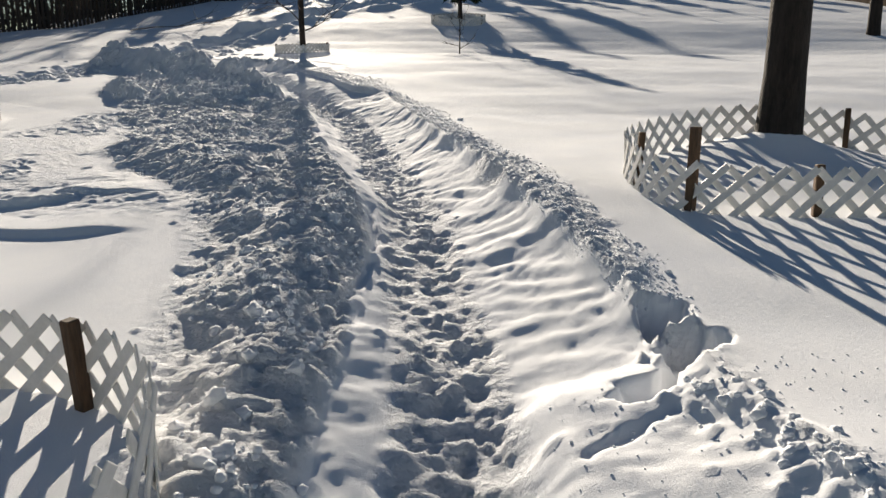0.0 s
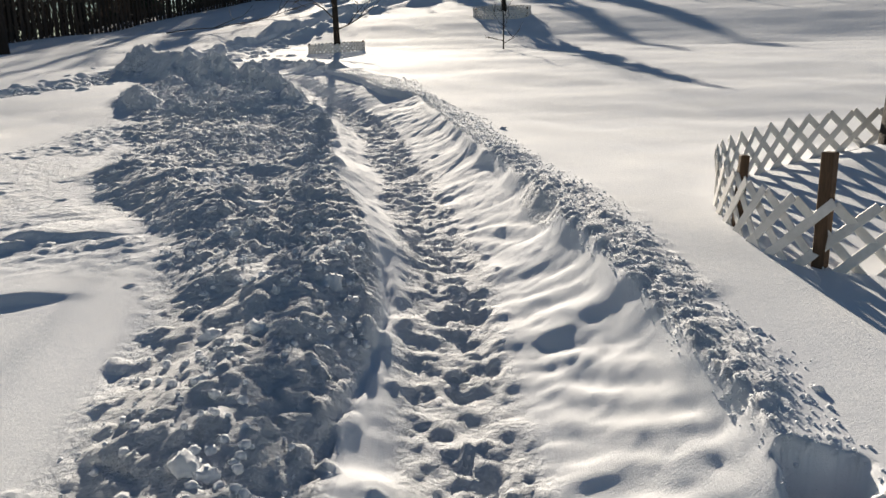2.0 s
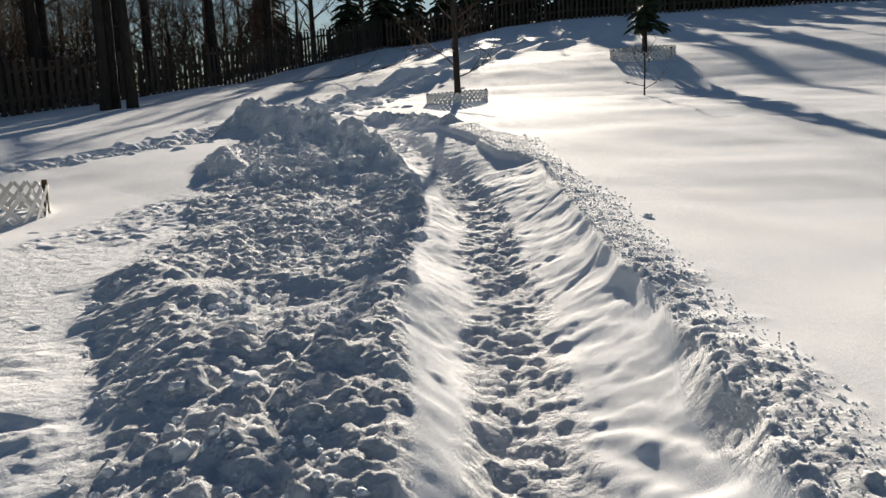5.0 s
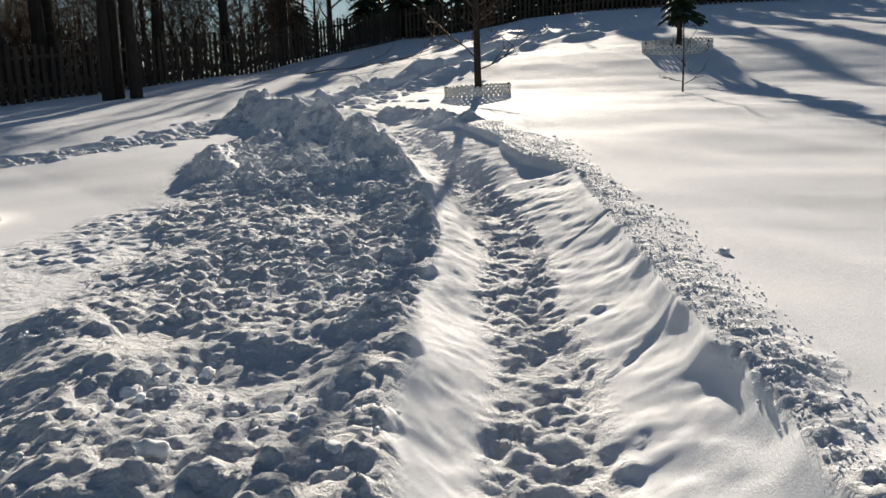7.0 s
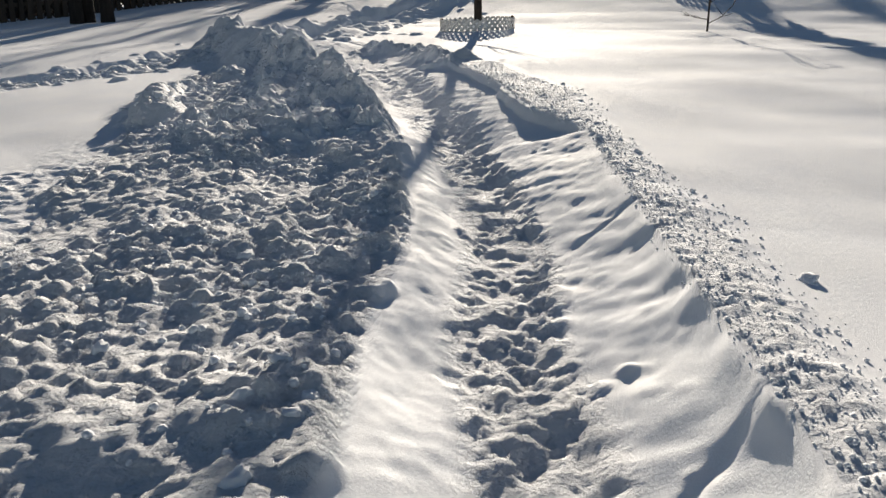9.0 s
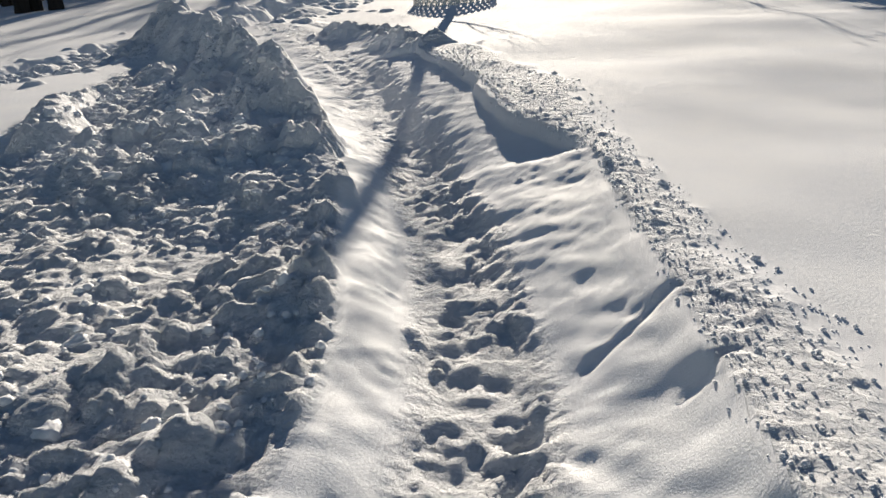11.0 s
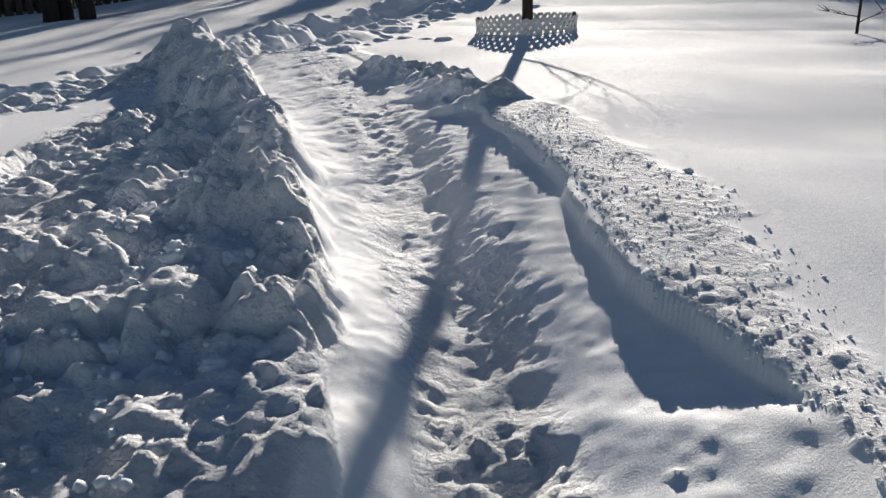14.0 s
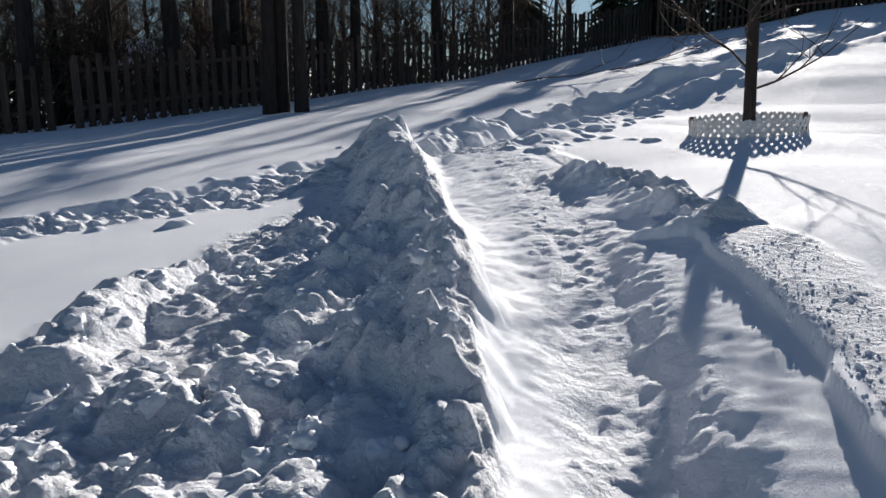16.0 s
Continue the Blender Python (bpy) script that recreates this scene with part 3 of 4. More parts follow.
open_left = near * smooth((OUTL - X + 0.1) / 0.4) * smooth((Y - 4.5) / 0.8) * smooth((12.5 - Y) / 1.0) * smooth((X + 5.0) / 1.0)
H += open_left * (0.06 * fbm(X * 0.7, Y * 1.2, 0.45, 4, 84, 0.55) * smooth(0.5 + 1.2 * vnoise(X * 0.6, Y * 0.6, 86)) + 0.004 * vnoise(X / 0.06, Y / 0.06, 88))
ol = open_left[win] * smooth(0.25 + 1.5 * fbm(x, y, 0.7, 2, 90))
hs += ol * (0.02 * D2 + 0.024 * D3 + 0.018 * D4)
LOOSE = np.zeros(H.shape)
LOOSE[win] = np.clip(clumpy * (1 - 0.35 * heap[win]) + 0.7 * edge_r + 0.9 * tk + 0.6 * wn_mask, 0, 1)
LOOSE = LOOSE + 0.4 * open_left
ZW = H + SLOPE * Y


def ground_z(x, y):
    i = int(np.clip(np.searchsorted(GX, x) - 1, 0, len(GX) - 2))
    j = int(np.clip(np.searchsorted(GY, y) - 1, 0, len(GY) - 2))
    u, v = (x - GX[i]) / (GX[i + 1] - GX[i]), (y - GY[j]) / (GY[j + 1] - GY[j])
    return float((ZW[i, j] * (1 - u) + ZW[i + 1, j] * u) * (1 - v) + (ZW[i, j + 1] * (1 - u) + ZW[i + 1, j + 1] * u) * v)


def sheet(name):
    nx, ny = X.shape
    me = bpy.data.meshes.new(name)
    me.vertices.add(nx * ny)
    me.vertices.foreach_set("co", np.stack([X, Y, ZW], -1).astype(np.float32).ravel())
    idx = np.arange(nx * ny).reshape(nx, ny)
    quads = np.stack([idx[:-1, :-1], idx[1:, :-1], idx[1:, 1:], idx[:-1, 1:]], -1).reshape(-1, 4)
    n = len(quads)
    me.loops.add(n * 4)
    me.loops.foreach_set("vertex_index", quads.ravel().astype(np.int32))
    me.polygons.add(n)
    me.polygons.foreach_set("loop_start", (np.arange(n) * 4).astype(np.int32))
    me.polygons.foreach_set("use_smooth", np.ones(n, bool))
    me.update(calc_edges=True)
    me.attributes.new("loose", "FLOAT", "POINT").data.foreach_set("value", LOOSE.astype(np.float32).ravel())
    me.materials.append(SNOW_GROUND)
    return new(name, me)


tagged(sheet("ground"), "deep white snow with a shovelled, trampled path dug through it", "snow", kind="structure")


# ---- fence rings of white lattice ----
SLAT_W = 0.042


def slat_mesh(length):
    return bm_mesh("slat", box_data(-length / 2, length / 2, -0.0035, 0.0035, -SLAT_W / 2, SLAT_W / 2, 0.0025), LATTICE)


def lattice_ring(cx, cy, rx, ry, height, step, stakes, label, sink=0.03, square=2.0, back=None):
    root = new("lattice_fence")
    root.location = (cx, cy, ground_z(cx + rx, cy))
    tagged(root, label, "garden fence", "lattice rings round the trees")
    oz = root.location.z
    # run along the ellipse
    def at(a, inset=0.0):
        c, q = np.cos(a), np.sin(a)
        n, r = np.where(q < 0, 2 / square, 1), np.where(q < 0, ry, back or ry)
        return cx + (rx - inset) * np.sign(c) * np.abs(c) ** n, cy + (r - inset) * np.sign(q) * np.abs(q) ** n
    px, py = at(np.linspace(0, 2 * math.pi, 721))
    run = np.concatenate([[0], np.cumsum(np.hypot(np.diff(px), np.diff(py)))])
    n = int(run[-1] / step)
    me = slat_mesh(math.hypot(height, height) * 1.0)

    def spot(s):
        s = s % run[-1]
        return float(np.interp(s, run, px)), float(np.interp(s, run, py))

    def gz(s):
        return np.mean([ground_z(*spot(s + k)) for k in (-0.4, -0.2, 0, 0.2, 0.4)])
    for k in range(n):
        s = k * step
        for way in (1, -1):
            (xa, ya), (xb, yb) = spot(s - way * height / 2), spot(s + way * height / 2)
            za, zb = gz(s - way * height / 2) - sink, gz(s + way * height / 2) - sink + height
            d = Vector((xb - xa, yb - ya, zb - za))
            mid = Vector(((xa + xb) / 2, (ya + yb) / 2, (za + zb) / 2))
            ax = d.normalized()
            out = Vector(((mid.x - cx), (mid.y - cy), 0)).normalized()
            nrm = (out - ax * out.dot(ax)).normalized()
            up = ax.cross(nrm)
            m = Matrix((ax, nrm, up)).transposed().to_4x4()
            m.translation = mid + nrm * 0.0045 * way - Vector((cx, cy, oz))
            child("slat", me, root, m)
    for ang, high, w in stakes:
        x, y = (float(q) for q in at(radians(ang), 0.03))
        z = ground_z(x, y)
        m = pose(x - cx, y - cy, z - oz, R.uniform(-3, 3), R.uniform(-3, 3), ang)
        child("stake", bm_mesh("stake", box_data(-w / 2, w / 2, -w / 2, w / 2, -0.25, high, 0.004), STAKE), root, m, "dark wooden stake")
    return root


lattice_ring(2.45, 4.95, 1.28, 0.8, 0.31, 0.155, [(181, 0.33, 0.04), (222, 0.46, 0.05), (263, 0.28, 0.045), (292, 0.27, 0.04), (60, 0.3, 0.04), (330, 0.3, 0.04)],
             "white lattice edging ring with dark stakes around a big tree", sink=0.05, square=4.0, back=1.3)
lattice_ring(-1.55, 1.62, 0.85, 0.85, 0.3, 0.15, [(60, 0.3, 0.045), (130, 0.3, 0.045), (-30, 0.27, 0.04)],
             "bent white lattice edging ring with wooden stakes, half sunk in snow")
lattice_ring(-3.27, 18.9, 0.62, 0.6, 0.2, 0.1, [(20, 0.2, 0.04), (200, 0.2, 0.04), (100, 0.2, 0.04)],
             "small white lattice edging ring around a thin young tree on snow")
lattice_ring(-5.75, 9.1, 0.62, 0.6, 0.3, 0.15, [(30, 0.32, 0.045), (300, 0.3, 0.04)],
             "white lattice edging ring around a dark trunk beside open snow")
lattice_ring(0.45, 24.0, 0.8, 0.72, 0.24, 0.12, [(200, 0.25, 0.04), (330, 0.25, 0.04)],
             "white lattice edging ring around a small evergreen up the slope")


# ---- trees ----
def tube(verts, faces, pts, radii, sides):
    base = len(verts)
    n = len(pts)
    for i, (p, r) in enumerate(zip(pts, radii)):
        d = (pts[min(i + 1, n - 1)] - pts[max(i - 1, 0)]).normalized()
        a = d.cross(Vector((0.31, 0.95, 0.07))).normalized()
        b = d.cross(a)
        for k in range(sides):
            t = 2 * math.pi * k / sides
            verts.append(p + (a * math.cos(t) + b * math.sin(t)) * r)
    for i in range(n - 1):
        for k in range(sides):
            k2 = (k + 1) % sides
            faces.append((base + i * sides + k, base + i * sides + k2, base + (i + 1) * sides + k2, base + (i + 1) * sides + k))
    faces.append(tuple(base + (n - 1) * sides + k for k in range(sides)))


def branch(rd, verts, faces, p, d, length, r, level, sides, droop=0.0):
    n = 5 if level > 0 else 3
    pts, rad = [p.copy()], [r]
    for i in range(n):
        d = (d + Vector((rd.gauss(0, 0.16), rd.gauss(0, 0.16), rd.gauss(0.04, 0.12) - droop))).normalized()
        pts.append(pts[-1] + d * length / n)
        rad.append(r * (1 - 0.8 * (i + 1) / n))
    tube(verts, faces, pts, rad, sides)
    if level > 0:
        for k in range(rd.randint(3, 5)):
            i = rd.randint(1, n)
            dd = (d + Vector((rd.gauss(0, 0.7), rd.gauss(0, 0.7), rd.gauss(0.15, 0.45)))).normalized()
            branch(rd, verts, faces, pts[i], dd, length * rd.uniform(0.4, 0.65), max(rad[i] * 0.72, 0.006), level - 1, max(3, sides - 1), droop)


def bare_tree(seed, height, radius, first, limbs, label, category="tree", lean=(0, 0), levels=2, spread=1.0, group="", thick=0.5):
    rd = random.Random(seed)
    root = new("bare_tree")
    tagged(root, label, category, group)
    n = 14
    pts, rad = [], []
    bend = [rd.uniform(-1, 1) for _ in range(4)]
    for i in range(n + 1):
        t = i / n
        pts.append(Vector((lean[0] * t * height + radius * 0.9 * bend[0] * math.sin(3 * t), lean[1] * t * height + radius * 0.9 * bend[1] * math.sin(4 * t + 1) - radius * 0.9 * bend[1] * math.sin(1), t * (height + 0.4) - 0.4)))
        rad.append(radius * (1.22 if i == 0 else 1.0) * (1 - 0.75 * t) + 0.004)
    v, f = [], []
    tube(v, f, pts, rad, 14)
    for q in v:
        a = math.atan2(q.y, q.x)
        k = radius * 0.05 * noise.noise(Vector((3 * math.cos(a), 3 * math.sin(a), q.z * 1.5 + seed)))
        q.x += k * math.cos(a)
        q.y += k * math.sin(a)
    child("trunk", mesh_from("trunk", v, f, BARK, True), root)
    v, f = [], []
    for k in range(limbs):
        t = first + (0.97 - first) * (k + rd.random()) / limbs
        i = min(int(t * n), n - 1)
        p = pts[i].lerp(pts[i + 1], t * n - i)
        a = k * 2.4 + rd.uniform(-0.5, 0.5)
        d = Vector((math.cos(a), math.sin(a), rd.uniform(0.3, 1.0))).normalized()
        branch(rd, v, f, p, d, height * (1 - t * 0.6) * 0.36 * spread * rd.uniform(0.7, 1.2), rad[i] * thick, levels, 5)
    child("crown", mesh_from("crown", v, f, TWIG, True), root, None, "bare leafless branches")
    return root


def stand(ob, x, y, turn=0.0):
    ob.matrix_basis = pose(x, y, ground_z(x, y), 0, 0, turn)
    return ob


def conifer(seed, height, radius, label, clear=0.06):
    rd = random.Random(seed)
    root = new("evergreen_tree")
    tagged(root, label, "tree")
    v, f = [], []
    tube(v, f, [Vector((0, 0, -0.3)), Vector((0, 0, height * 0.5)), Vector((0, 0, height))], [0.03 * height, 0.018 * height, 0.004], 7)
    child("trunk", mesh_from("trunk", v, f, BARK, True), root)
    v, f = [], []
    rows = int(height * 5.5)
    for i in range(rows):
        t = (i + rd.random()) / rows
        z = height * (clear + (0.99 - clear) * t)
        for k in range(9):
            a = rd.uniform(0, 6.28)
            ln = radius * (1 - t) ** 0.85 * rd.uniform(0.7, 1.15) + 0.08
            d = Vector((math.cos(a), math.sin(a), 0))
            s = Vector((-d.y, d.x, 0))
            last = None
            for j in range(5):
                q = j / 4
                w = ln * 0.2 * (1 - 0.75 * q) * rd.uniform(0.7, 1.3) + 0.03
                c = d * ln * q + Vector((0, 0, z - 0.35 * ln * q * q + rd.uniform(-0.04, 0.04)))
                b = len(v)
                v += [c - s * w - Vector((0, 0, w * 0.5)), c + Vector((0, 0, 0.03)), c + s * w - Vector((0, 0, w * 0.5))]
                if last is not None:
                    f += [(last, last + 1, b + 1, b), (last + 1, last + 2, b + 2, b + 1)]
                    e = len(v)
                    for sg in (-1, 1):
                        e = len(v)
                        tip = c + s * sg * w * rd.uniform(1.4, 2.4) + d * w * 0.6 - Vector((0, 0, w * rd.uniform(0.4, 1.2)))
                        v += [c, c - d * w * 0.8, tip]
                        f.append((e, e + 1, e + 2))
                last = b
    child("crown", mesh_from("crown", v, f, NEEDLES), root, None, "dark green drooping needle boughs")
    return root


stand(bare_tree(11, 11.0, 0.152, 0.3, 12, "thick dark bare trunk in heaped snow inside a lattice ring", lean=(0.012, 0.0)), 2.52, 5.97)
stand(bare_tree(12, 9.0, 0.17, 0.35, 10, "dark bare tree standing alone on the snow slope"), 11.6, 22.0, 40)
stand(bare_tree(13, 6.5, 0.068, 0.1, 26, "thin young bare tree inside a small lattice ring", levels=2, spread=0.75, thick=0.24), -3.26, 18.95, 20)
stand(bare_tree(14, 11.0, 0.15, 0.35, 10, "dark bare trunk inside a lattice ring beside open snow"), -5.75, 9.15, 70)
stand(bare_tree(15, 1.15, 0.016, 0.25, 9, "tiny bare sapling poking out of the snow", spread=1.3, levels=1), 0.37, 18.6)
stand(conifer(3, 2.6, 0.5, "small dark evergreen inside a lattice ring up the slope", 0.28), 0.5, 24.1)

# row of tall bare trunks along the left fence
for k, (x, y, r, ln) in enumerate([(-13.7, 22.2, 0.15, 0.02), (-13.13, 22.6, 0.15, 0.0), (-13.7, 22.6, 0.16, 0.01), (-17.6, 24.6, 0.22, 0.0), (-18.1, 25.5, 0.19, 0.02), (-17.0, 27.9, 0.22, 0.01),
                                   (-18.0, 23.4, 0.24, -0.09), (-16.4, 28.6, 0.17, 0.03), (-15.6, 32.0, 0.2, -0.04), (-15.2, 36.0, 0.22, 0.06), (-18.6, 19.8, 0.2, 0.03)]):
    stand(bare_tree(40 + k, 12.0 + (k % 4), r, 0.28, 9, "tall dark bare trunk standing in snow by the wooden fence", lean=(ln, 0.01), group="tall trees along the fence"), x, y, 0)

# woods beyond the fences
woods = [bare_tree(70 + k, 8.5 + k, 0.13 + 0.02 * k, 0.08, 15, "bare grey winter tree in the woods behind the fence", group="woods behind the fence", spread=0.8, levels=3) for k in range(3)]
spots = []
for k in range(36):
    a = 0.33 + 0.85 * k / 35
    d = R.uniform(30, 70)
    x, y = -d * math.sin(a) - 3, 8 + d * math.cos(a)
    if x > -17.5 + (y - 20) * 0.18:
        x, y = x - 8, y + 8
    spots.append((x, y))
spots += [(-5.5, 58.0), (-15.5, 50.0), (-18.0, 55.0), (-20.0, 49.0), (-16.5, 57.0)]
for k in range(14):
    a = 0.4 + 0.8 * k / 13
    spots.append((-16 - 44 * math.sin(a) * R.uniform(0.3, 1), 16 + 44 * math.cos(a) * R.uniform(0.7, 1.2)))
for k in range(16):
    spots.append((-19.5 - 12 * R.random(), 21 + 18 * R.random()))
for k, (x, y) in enumerate(spots):
    m = pose(x, y, ground_z(x, y), 0, 0, R.uniform(0, 360)) @ Matrix.Scale(1.1 if 36 <= k < 41 else R.uniform(0.8, 1.25), 4)
    if k < 3:
        woods[k].matrix_basis = m
    else:
        copy_thing(woods[k % 3], m)
for k, (x, y, h, r) in enumerate([(-21.5, 50.0, 11, 2.6), (-30, 40, 6, 2.2), (-33.0, 32.0, 7.5, 2.6)]):
    stand(conifer(20 + k, h, r, "dark spruce beyond the fence"), x, y)
for h, r, xs, y0 in ((4.9, 2.0, [-15.5, -13.0, -3.2, -1.2, 0.9], 47.0), (3.4, 1.7, [-11.2, -9.6, -8.0, -6.4, -5.0, 2.9, 4.6, 6.3, 8.3, 10.2, 12.0, 14.2], 46.2)):
    first = conifer(31 + int(h), h, r, "dense dark evergreen behind the back fence")
    for k, x in enumerate(xs):
        y = y0 + R.uniform(-0.8, 0.8)
        m = pose(x, y, ground_z(x, y), 0, 0, R.uniform(0, 360))
        if k == 0:
            first.matrix_basis = m
        else:
            copy_thing(first, m)


# low brown thickets behind the left fence
def thicket(seed, height, label):
    rd = random.Random(seed)
    root = new("bare_shrub")
    tagged(root, label, "shrub", "thickets behind the fence")
    v, f = [], []
    for k in range(16):
        a = rd.uniform(0, 6.28)
        d = Vector((math.cos(a) * 0.5, math.sin(a) * 0.5, 1)).normalized()
        branch(rd, v, f, Vector((rd.gauss(0, 0.4), rd.gauss(0, 0.4), -0.1)), d, height * rd.uniform(0.7, 1.1), 0.03, 3, 3)
    child("crown", mesh_from("crown", v, f, TWIG, True), root, None, "tangled brown leafless stems")
    return root


shrub = thicket(5, 3.6, "tangled brown leafless thicket behind the wooden fence")
for k, (x, y) in enumerate([(-21.5, 24.5), (-23.0, 22.5), (-24.5, 21.0), (-22.5, 26.0), (-26.0, 24.0), (-20.5, 30.5), (-18.5, 33.0), (-17.5, 36.0), (-27.0, 19.0), (-20.6, 22.6), (-20.9, 21.0), (-22.0, 19.6), (-22.4, 23.6), (-24.0, 22.6), (-21.0, 26.6), (-23.6, 19.0), (-19.0, 28.2), (-18.2, 30.6), (-19.4, 26.4), (-17.4, 33.6), (-22.0, 30.0), (-16.8, 38.0)]):
    m = pose(x, y, ground_z(x, y), 0, 0, R.uniform(0, 360)) @ Matrix.Scale(R.uniform(0.85, 1.3), 4)
    if k == 0:
        shrub.matrix_basis = m
    else:
        copy_thing(shrub, m)


# ---- wooden fences ----
def picket_mesh(w, h, thick, mat):
    bm = box_data(-w / 2, w / 2, -thick / 2, thick / 2, -0.2, h, 0.0)
    top = [v for v in bm.verts if v.co.z > h - 0.01]
    for v in top:
        v.co.x *= 0.7
    return bm_mesh("picket", bm, mat)


def picket_fence(x0, y0, x1, y1, step, w, h, mat, label, lattice=False):
    root = new("picket_fence")
    root.location = (x0, y0, ground_z(x0, y0))
    tagged(root, label, "fence")
    o = root.location
    ln = math.hypot(x1 - x0, y1 - y0)
    ang = math.degrees(math.atan2(y1 - y0, x1 - x0))
    kinds = [picket_mesh(w * s, h * q, 0.022, mat) for s, q in ((1, 1), (0.92, 0.97), (1.06, 1.02))]
    n = int(ln / step)
    rail = bm_mesh("rail", box_data(0, 2.42, 0.012, 0.05, -0.045, 0.045, 0.004), mat)
    post = bm_mesh("post", box_data(-0.05, 0.05, 0.052, 0.15, -0.3, h * 0.97, 0.006), mat)
    strip = bm_mesh("lattice_strip", box_data(-0.42, 0.42, 0.055, 0.062, -0.018, 0.018), mat)
    for k in range(n):
        t = k * step / ln
        x, y = x0 + (x1 - x0) * t, y0 + (y1 - y0) * t
        child("picket", kinds[k % 3], root, pose(x - o.x, y - o.y, ground_z(x, y) - o.z + R.uniform(-0.03, 0.03), 0, R.uniform(-1.6, 1.6), ang))
    for k in range(int(ln / 2.4)):
        t0, t1 = k * 2.4 / ln, (k + 1) * 2.4 / ln
        xa, ya, xb, yb = x0 + (x1 - x0) * t0, y0 + (y1 - y0) * t0, x0 + (x1 - x0) * t1, y0 + (y1 - y0) * t1
        za, zb = ground_z(xa, ya), ground_z(xb, yb)
        pitch = -math.degrees(math.atan2(zb - za, 2.4))
        for hh in (0.28 * h, 0.8 * h):
            child("rail", rail, root, pose(xa - o.x, ya - o.y, za + hh - o.z, 0, pitch, ang))
        child("post", post, root, pose(xa - o.x, ya - o.y, za - o.z, 0, 0, ang))
        if lattice:
            for q in range(12):
                s = (q + 0.5) / 12
                for way in (45, -45):
                    child("lattice_strip", strip, root, pose(xa + (xb - xa) * s - o.x, ya + (yb - ya) * s - o.y, za + (zb - za) * s + 0.3 - o.z, 0, way, ang))
    return root


picket_fence(-21.5, 16.6, -16.9, 19.7, 0.3, 0.17, 1.42, FENCE, "weathered dark wooden picket fence with gaps, snow at its foot", True)
picket_fence(-16.8, 19.8, -12.3, 44.0, 0.27, 0.17, 1.48, FENCE, "long weathered dark wooden picket fence climbing the snowy slope", True)
picket_fence(-12.2, 44.2, 14.0, 43.0, 0.22, 0.13, 1.5, FENCE, "dark wooden picket fence along the top of the snow slope")
picket_fence(14.1, 42.9, 16.5, 27.0, 0.16, 0.15, 1.8, PALE_FENCE, "brown vertical board fence beside the snow slope")


# ---- houses beyond the fence ----
def house(x, y, turn, wide, deep, eave, rise, wall_mat, label):
    root = new("house")
    root.matrix_basis = pose(x, y, ground_z(x, y), 0, 0, turn)
    tagged(root, label, "house")
    a, b = wide / 2, deep / 2
    bm = bmesh.new()
    pts = [(-a, -b, -1), (a, -b, -1), (a, b, -1), (-a, b, -1), (-a, -b, eave), (a, -b, eave), (a, b, eave), (-a, b, eave), (-a, 0, eave + rise), (a, 0, eave + rise)]
    vs = [bm.verts.new(p) for p in pts]
    for fc in ((0, 1, 5, 4), (2, 3, 7, 6), (1, 2, 6, 9, 5), (3, 0, 4, 8, 7)):
        bm.faces.new([vs[i] for i in fc])
    child("wall", bm_mesh("wall", bm, wall_mat), root)
    for sg in (-1, 1):
        bm = bmesh.new()
        o, th = 0.35, 0.22
        sl = rise / b
        prof = [(sg * (b + o), eave - o * sl), (0, eave + rise), (0, eave + rise + th), (sg * (b + o), eave - o * sl + th)]
        ring = [[bm.verts.new((xx, yy, zz)) for yy, zz in prof] for xx in (-a - o, a + o)]
        for i in range(4):
            bm.faces.new((ring[0][i], ring[0][(i + 1) % 4], ring[1][(i + 1) % 4], ring[1][i]))
        bm.faces.new(ring[0][::-1])
        bm.faces.new(ring[1])
        bmesh.ops.recalc_face_normals(bm, faces=bm.faces[:])
        child("roof", bm_mesh("roof", bm, SNOW), root, None, "roof slope under thick snow")
    for k in range(int(wide / 3)):
        xx = -a + 1.5 + k * 3
        w = child("window", bm_mesh("window", box_data(xx - 0.5, xx + 0.5, -b - 0.05, -b + 0.02, eave - 1.5, eave - 0.4, 0.01), TRIM), root, None, "white framed window")
        child("pane", bm_mesh("pane", box_data(xx - 0.42, xx + 0.42, -b - 0.065, -b - 0.04, eave - 1.42, eave - 0.48), GLASS), w)
    return root


house(-25.0, 31.5, 40, 6.5, 6.0, 2.3, 1.0, SIDING, "grey house with a snow-covered roof behind the fence")
house(-33.0, 23.0, 62, 7.0, 5.0, 2.0, 0.5, CREAM, "low cream building with a snowy roof behind the fence")


# ---- fallen branch, loose clods, stalks ----
def fallen_branch(x, y, turn):
    rd = random.Random(5)
    root = new("fallen_branch")
    tagged(root, "bare brown fallen branch lying on the snow", "branch")
    root.location = (x, y, ground_z(x, y))
    v, f = [], []
    branch(rd, v, f, Vector((-1.8, 0, 0.1)), Vector((1, 0.1, 0.12)).normalized(), 4.0, 0.05, 2, 5, 0.03)
    for q in v:
        q.z = max(0.02, q.z * 0.4)
    me = mesh_from("limb", v, f, TWIG, True)
    ob = child("limb", me, root, pose(0, 0, 0, 0, 0, turn))
    for q in ob.data.vertices:
        w = ob.matrix_local @ q.co
        q.co.z += ground_z(x + w.x, y + w.y) - root.location.z
    return root


fallen_branch(-8.8, 28.0, 10)
fallen_branch(-7.0, 29.5, -25)


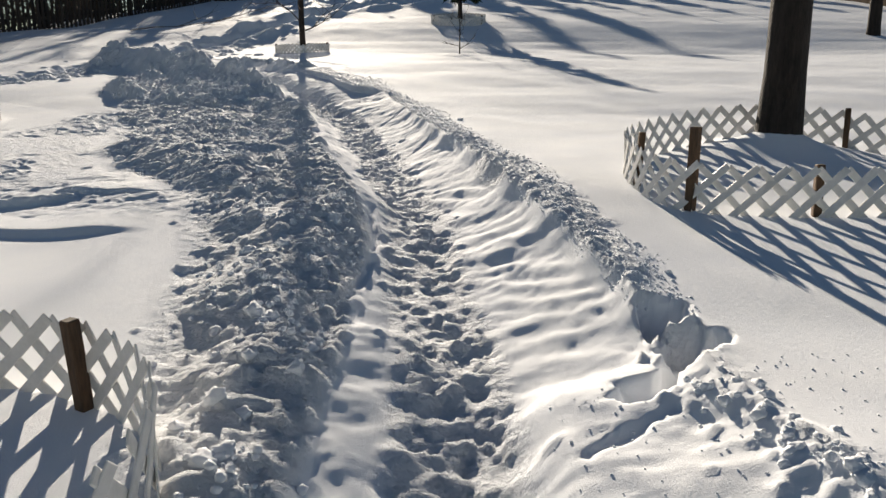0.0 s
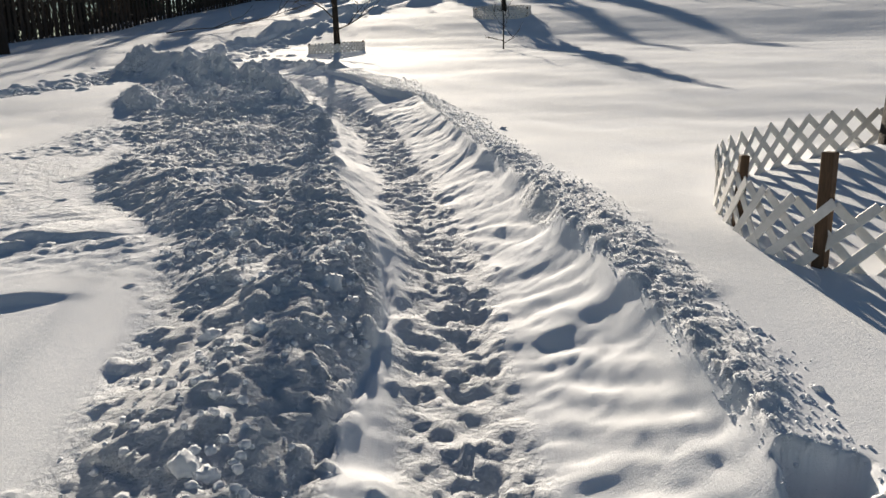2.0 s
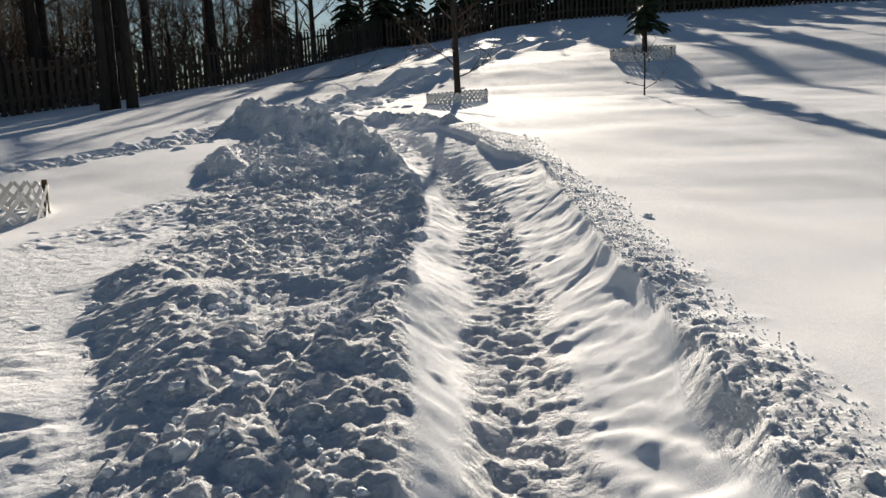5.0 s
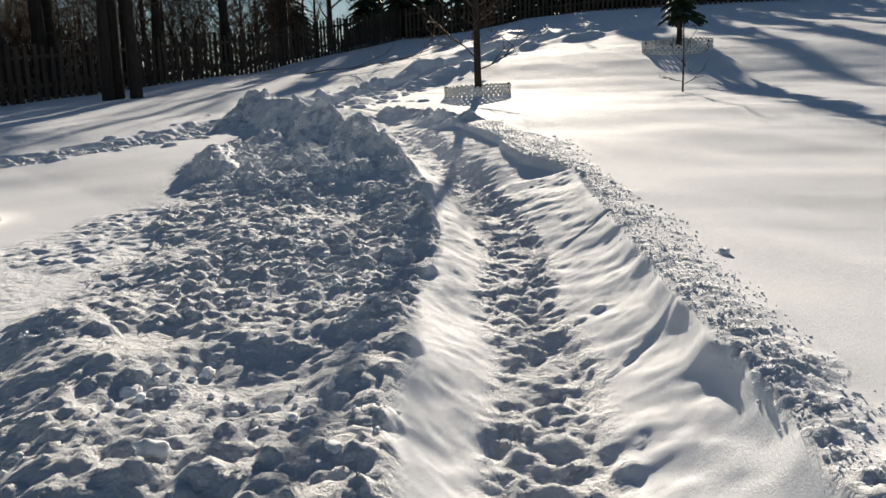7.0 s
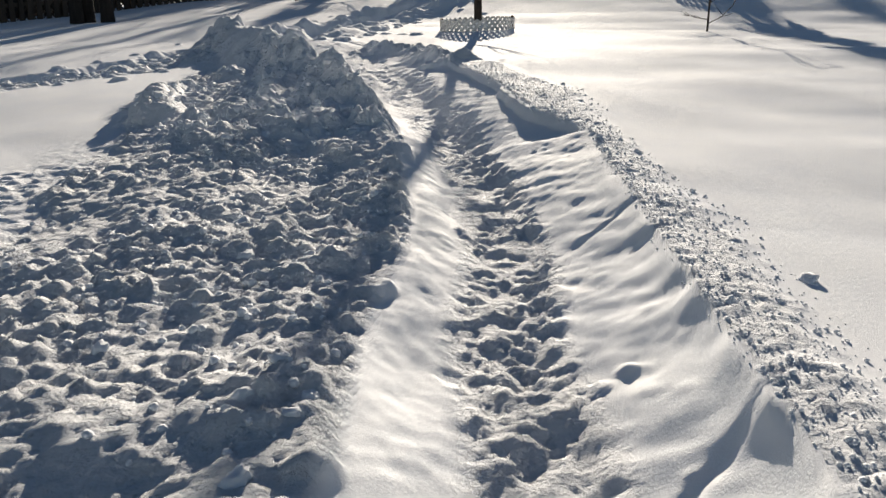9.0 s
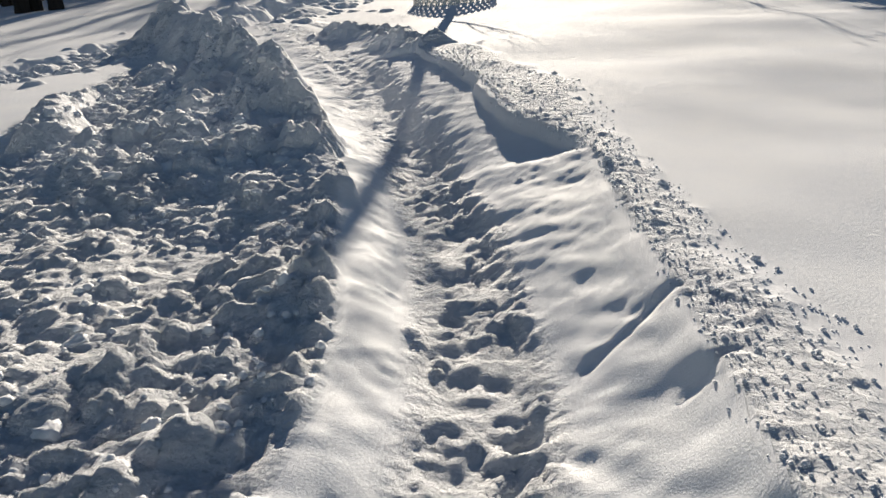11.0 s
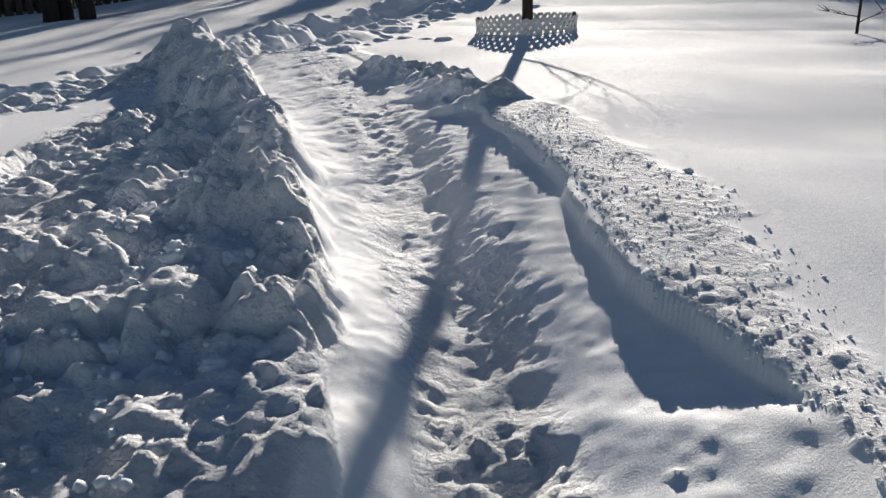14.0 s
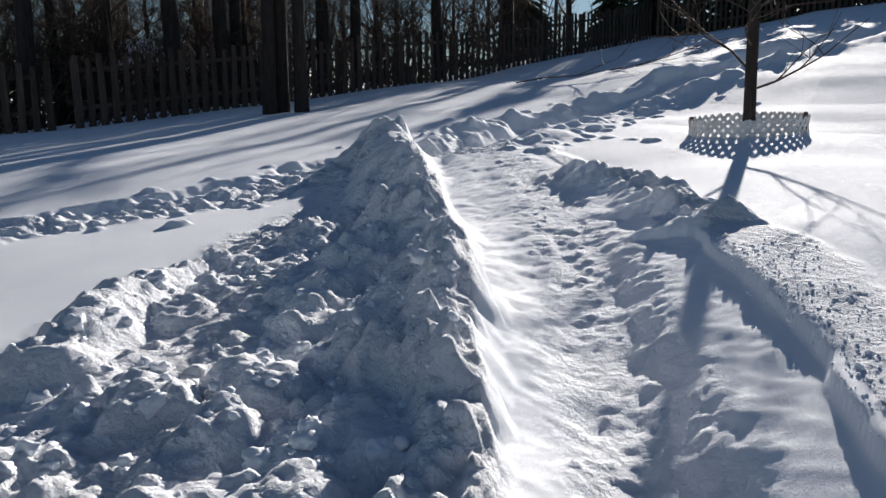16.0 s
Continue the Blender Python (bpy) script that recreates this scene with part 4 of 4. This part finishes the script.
def clod_mesh(seed):
    rd = random.Random(seed)
    bm = bmesh.new()
    bmesh.ops.create_icosphere(bm, subdivisions=3, radius=1)
    off = Vector((rd.uniform(-9, 9), rd.uniform(-9, 9), seed))
    cuts = [(Vector((rd.gauss(0, 1), rd.gauss(0, 1), rd.gauss(0, 1))).normalized(), rd.uniform(0.55, 0.85)) for _ in range(6)]
    for v in bm.verts:
        n = v.co.copy()
        for nrm, lim in cuts:
            d = v.co.dot(nrm)
            if d > lim:
                v.co -= nrm * (d - lim) * 0.85
        v.co += n * (0.35 * noise.noise(n * 1.4 + off) + 0.3 * noise.noise(n * 3.2 + off) + 0.18 * noise.noise(n * 7 + off) + 0.1 * noise.noise(n * 14 + off))
        v.co.z *= 0.8
    return bm_mesh("clod", bm, SNOW, True)


clods = [clod_mesh(k) for k in range(10)]


def place_clod(x, y, r, label="loose clod of white snow lying beside the path"):
    ob = new("snow_clod", clods[R.randrange(10)])
    ob.matrix_basis = pose(x, y, ground_z(x, y) + r * 0.02, R.uniform(-30, 30), R.uniform(-30, 30), R.uniform(0, 360)) @ Matrix.Diagonal((r, r * R.uniform(0.75, 1.1), r * R.uniform(0.7, 1.05), 1))
    tagged(ob, label, "snow clod", "loose clods beside the path")


for k in range(75):
    y = R.uniform(1.9, 11.0)
    place_clod(between(y, OUT_L, RIM_L, 0.7), y, 0.018 + 0.035 * R.random() ** 2)
for k in range(24):
    y = R.uniform(3.0, 13.5)
    place_clod(between(y, RIM_R, OUT_R, 2.5), y, R.uniform(0.01, 0.024))
for k in range(55):
    t = R.random()
    place_clod(0.8 + 0.24 * t + R.gauss(0, 0.045), 2.34 - 0.76 * t + R.gauss(0, 0.045), 0.009 + 0.018 * R.random() ** 2)
for k in range(80):
    i = R.uniform(0, 7)
    side = min(R.gauss(-0.3, 0.4), 0.02)
    x, y = np.interp(i, range(10), RIDGE[0]) + side * 0.78, np.interp(i, range(10), RIDGE[1]) + side * 0.62
    if x < np.interp(y, *RIM_L) - 0.05:
        place_clod(x, y, 0.015 + 0.045 * R.random() ** 2.2, "broken clod of snow on the thrown-up ridge")
for k in range(40):
    i = R.uniform(0, 3)
    x, y = np.interp(i, range(4), (-5.0, -4.75, -4.2, -3.5)) + R.gauss(0, 0.22), np.interp(i, range(4), (12.7, 12.0, 11.3, 10.7)) + R.gauss(0, 0.2)
    place_clod(x, y, 0.015 + 0.05 * R.random() ** 2, "broken clod of snow on the low heap beyond the ridge")
place_clod(0.18, 8.4, 0.032, "single clod of snow on the smooth bank")
place_clod(-2.58, 10.68, 0.055, "upright clod of snow at the foot of the ridge")


def rubble(name, spots_list, label):
    """Small crumbs past counting, joined."""
    verts, faces = [], []
    kinds = []
    for c in clods:
        bm = bmesh.new()
        bmesh.ops.create_icosphere(bm, subdivisions=1, radius=1)
        bm.verts.index_update()
        kinds.append(([v.co.copy() for v in bm.verts], [tuple(v.index for v in fc.verts) for fc in bm.faces]))
        bm.free()
    for x, y, r in spots_list:
        vs, fs = kinds[0]
        b = len(verts)
        m = Euler((R.uniform(0, 6), R.uniform(0, 6), R.uniform(0, 6))).to_matrix()
        z = ground_z(x, y) + r * 0.3
        for v in vs:
            w = m @ (v * (1 + R.uniform(-0.25, 0.25)))
            verts.append((x + w.x * r, y + w.y * r, z + w.z * r * 0.85))
        faces += [tuple(b + i for i in fc) for fc in fs]
    ob = new(name, mesh_from(name, verts, faces, SNOW, True))
    tagged(ob, label, "snow crumbs", kind="stuff")


crumbs = []
while len(crumbs) < 900:
    y = R.uniform(1.5, 11)
    x = between(y, OUT_L, RIM_L, 0.75) + R.gauss(0, 0.05)
    if float(fbm(np.array(x), np.array(y), 0.5, 2, 95)) + R.uniform(-0.3, 0.3) > 0.1:
        crumbs.append((x, y, 0.006 + 0.016 * R.random() ** 2))
for k in range(260):
    i = R.uniform(0, 7)
    side = min(R.gauss(-0.5, 0.45), 0.0)
    x, y = np.interp(i, range(10), RIDGE[0]) + side * 0.78, np.interp(i, range(10), RIDGE[1]) + side * 0.62
    if x < np.interp(y, *RIM_L) - 0.02:
        crumbs.append((x, y, 0.008 + 0.02 * R.random() ** 3))
rubble("snow_rubble", crumbs, "loose crumbs of white snow thrown beside the path")
crumbs = []
for k in range(4500):
    y = 2.9 + 11 * R.random() ** 1.15
    wide = 1 + 0.5 * float(vnoise(np.array(y * 0.9), np.array(3.3), 4))
    a, b = np.interp(y, *RIM_R), np.interp(y, *OUT_R)
    crumbs.append((a + (b - a) * min(wide, 1.0) * R.random() ** 1.6 + R.gauss(0, 0.02), y, 0.003 + 0.006 * R.random() ** 3))
for k in range(160):
    y = R.uniform(1.6, 2.5)
    crumbs.append((R.uniform(0.3, 1.5), y, R.uniform(0.002, 0.006)))
rubble("snow_rubble", crumbs, "fine crumbs of snow along the path's rim")
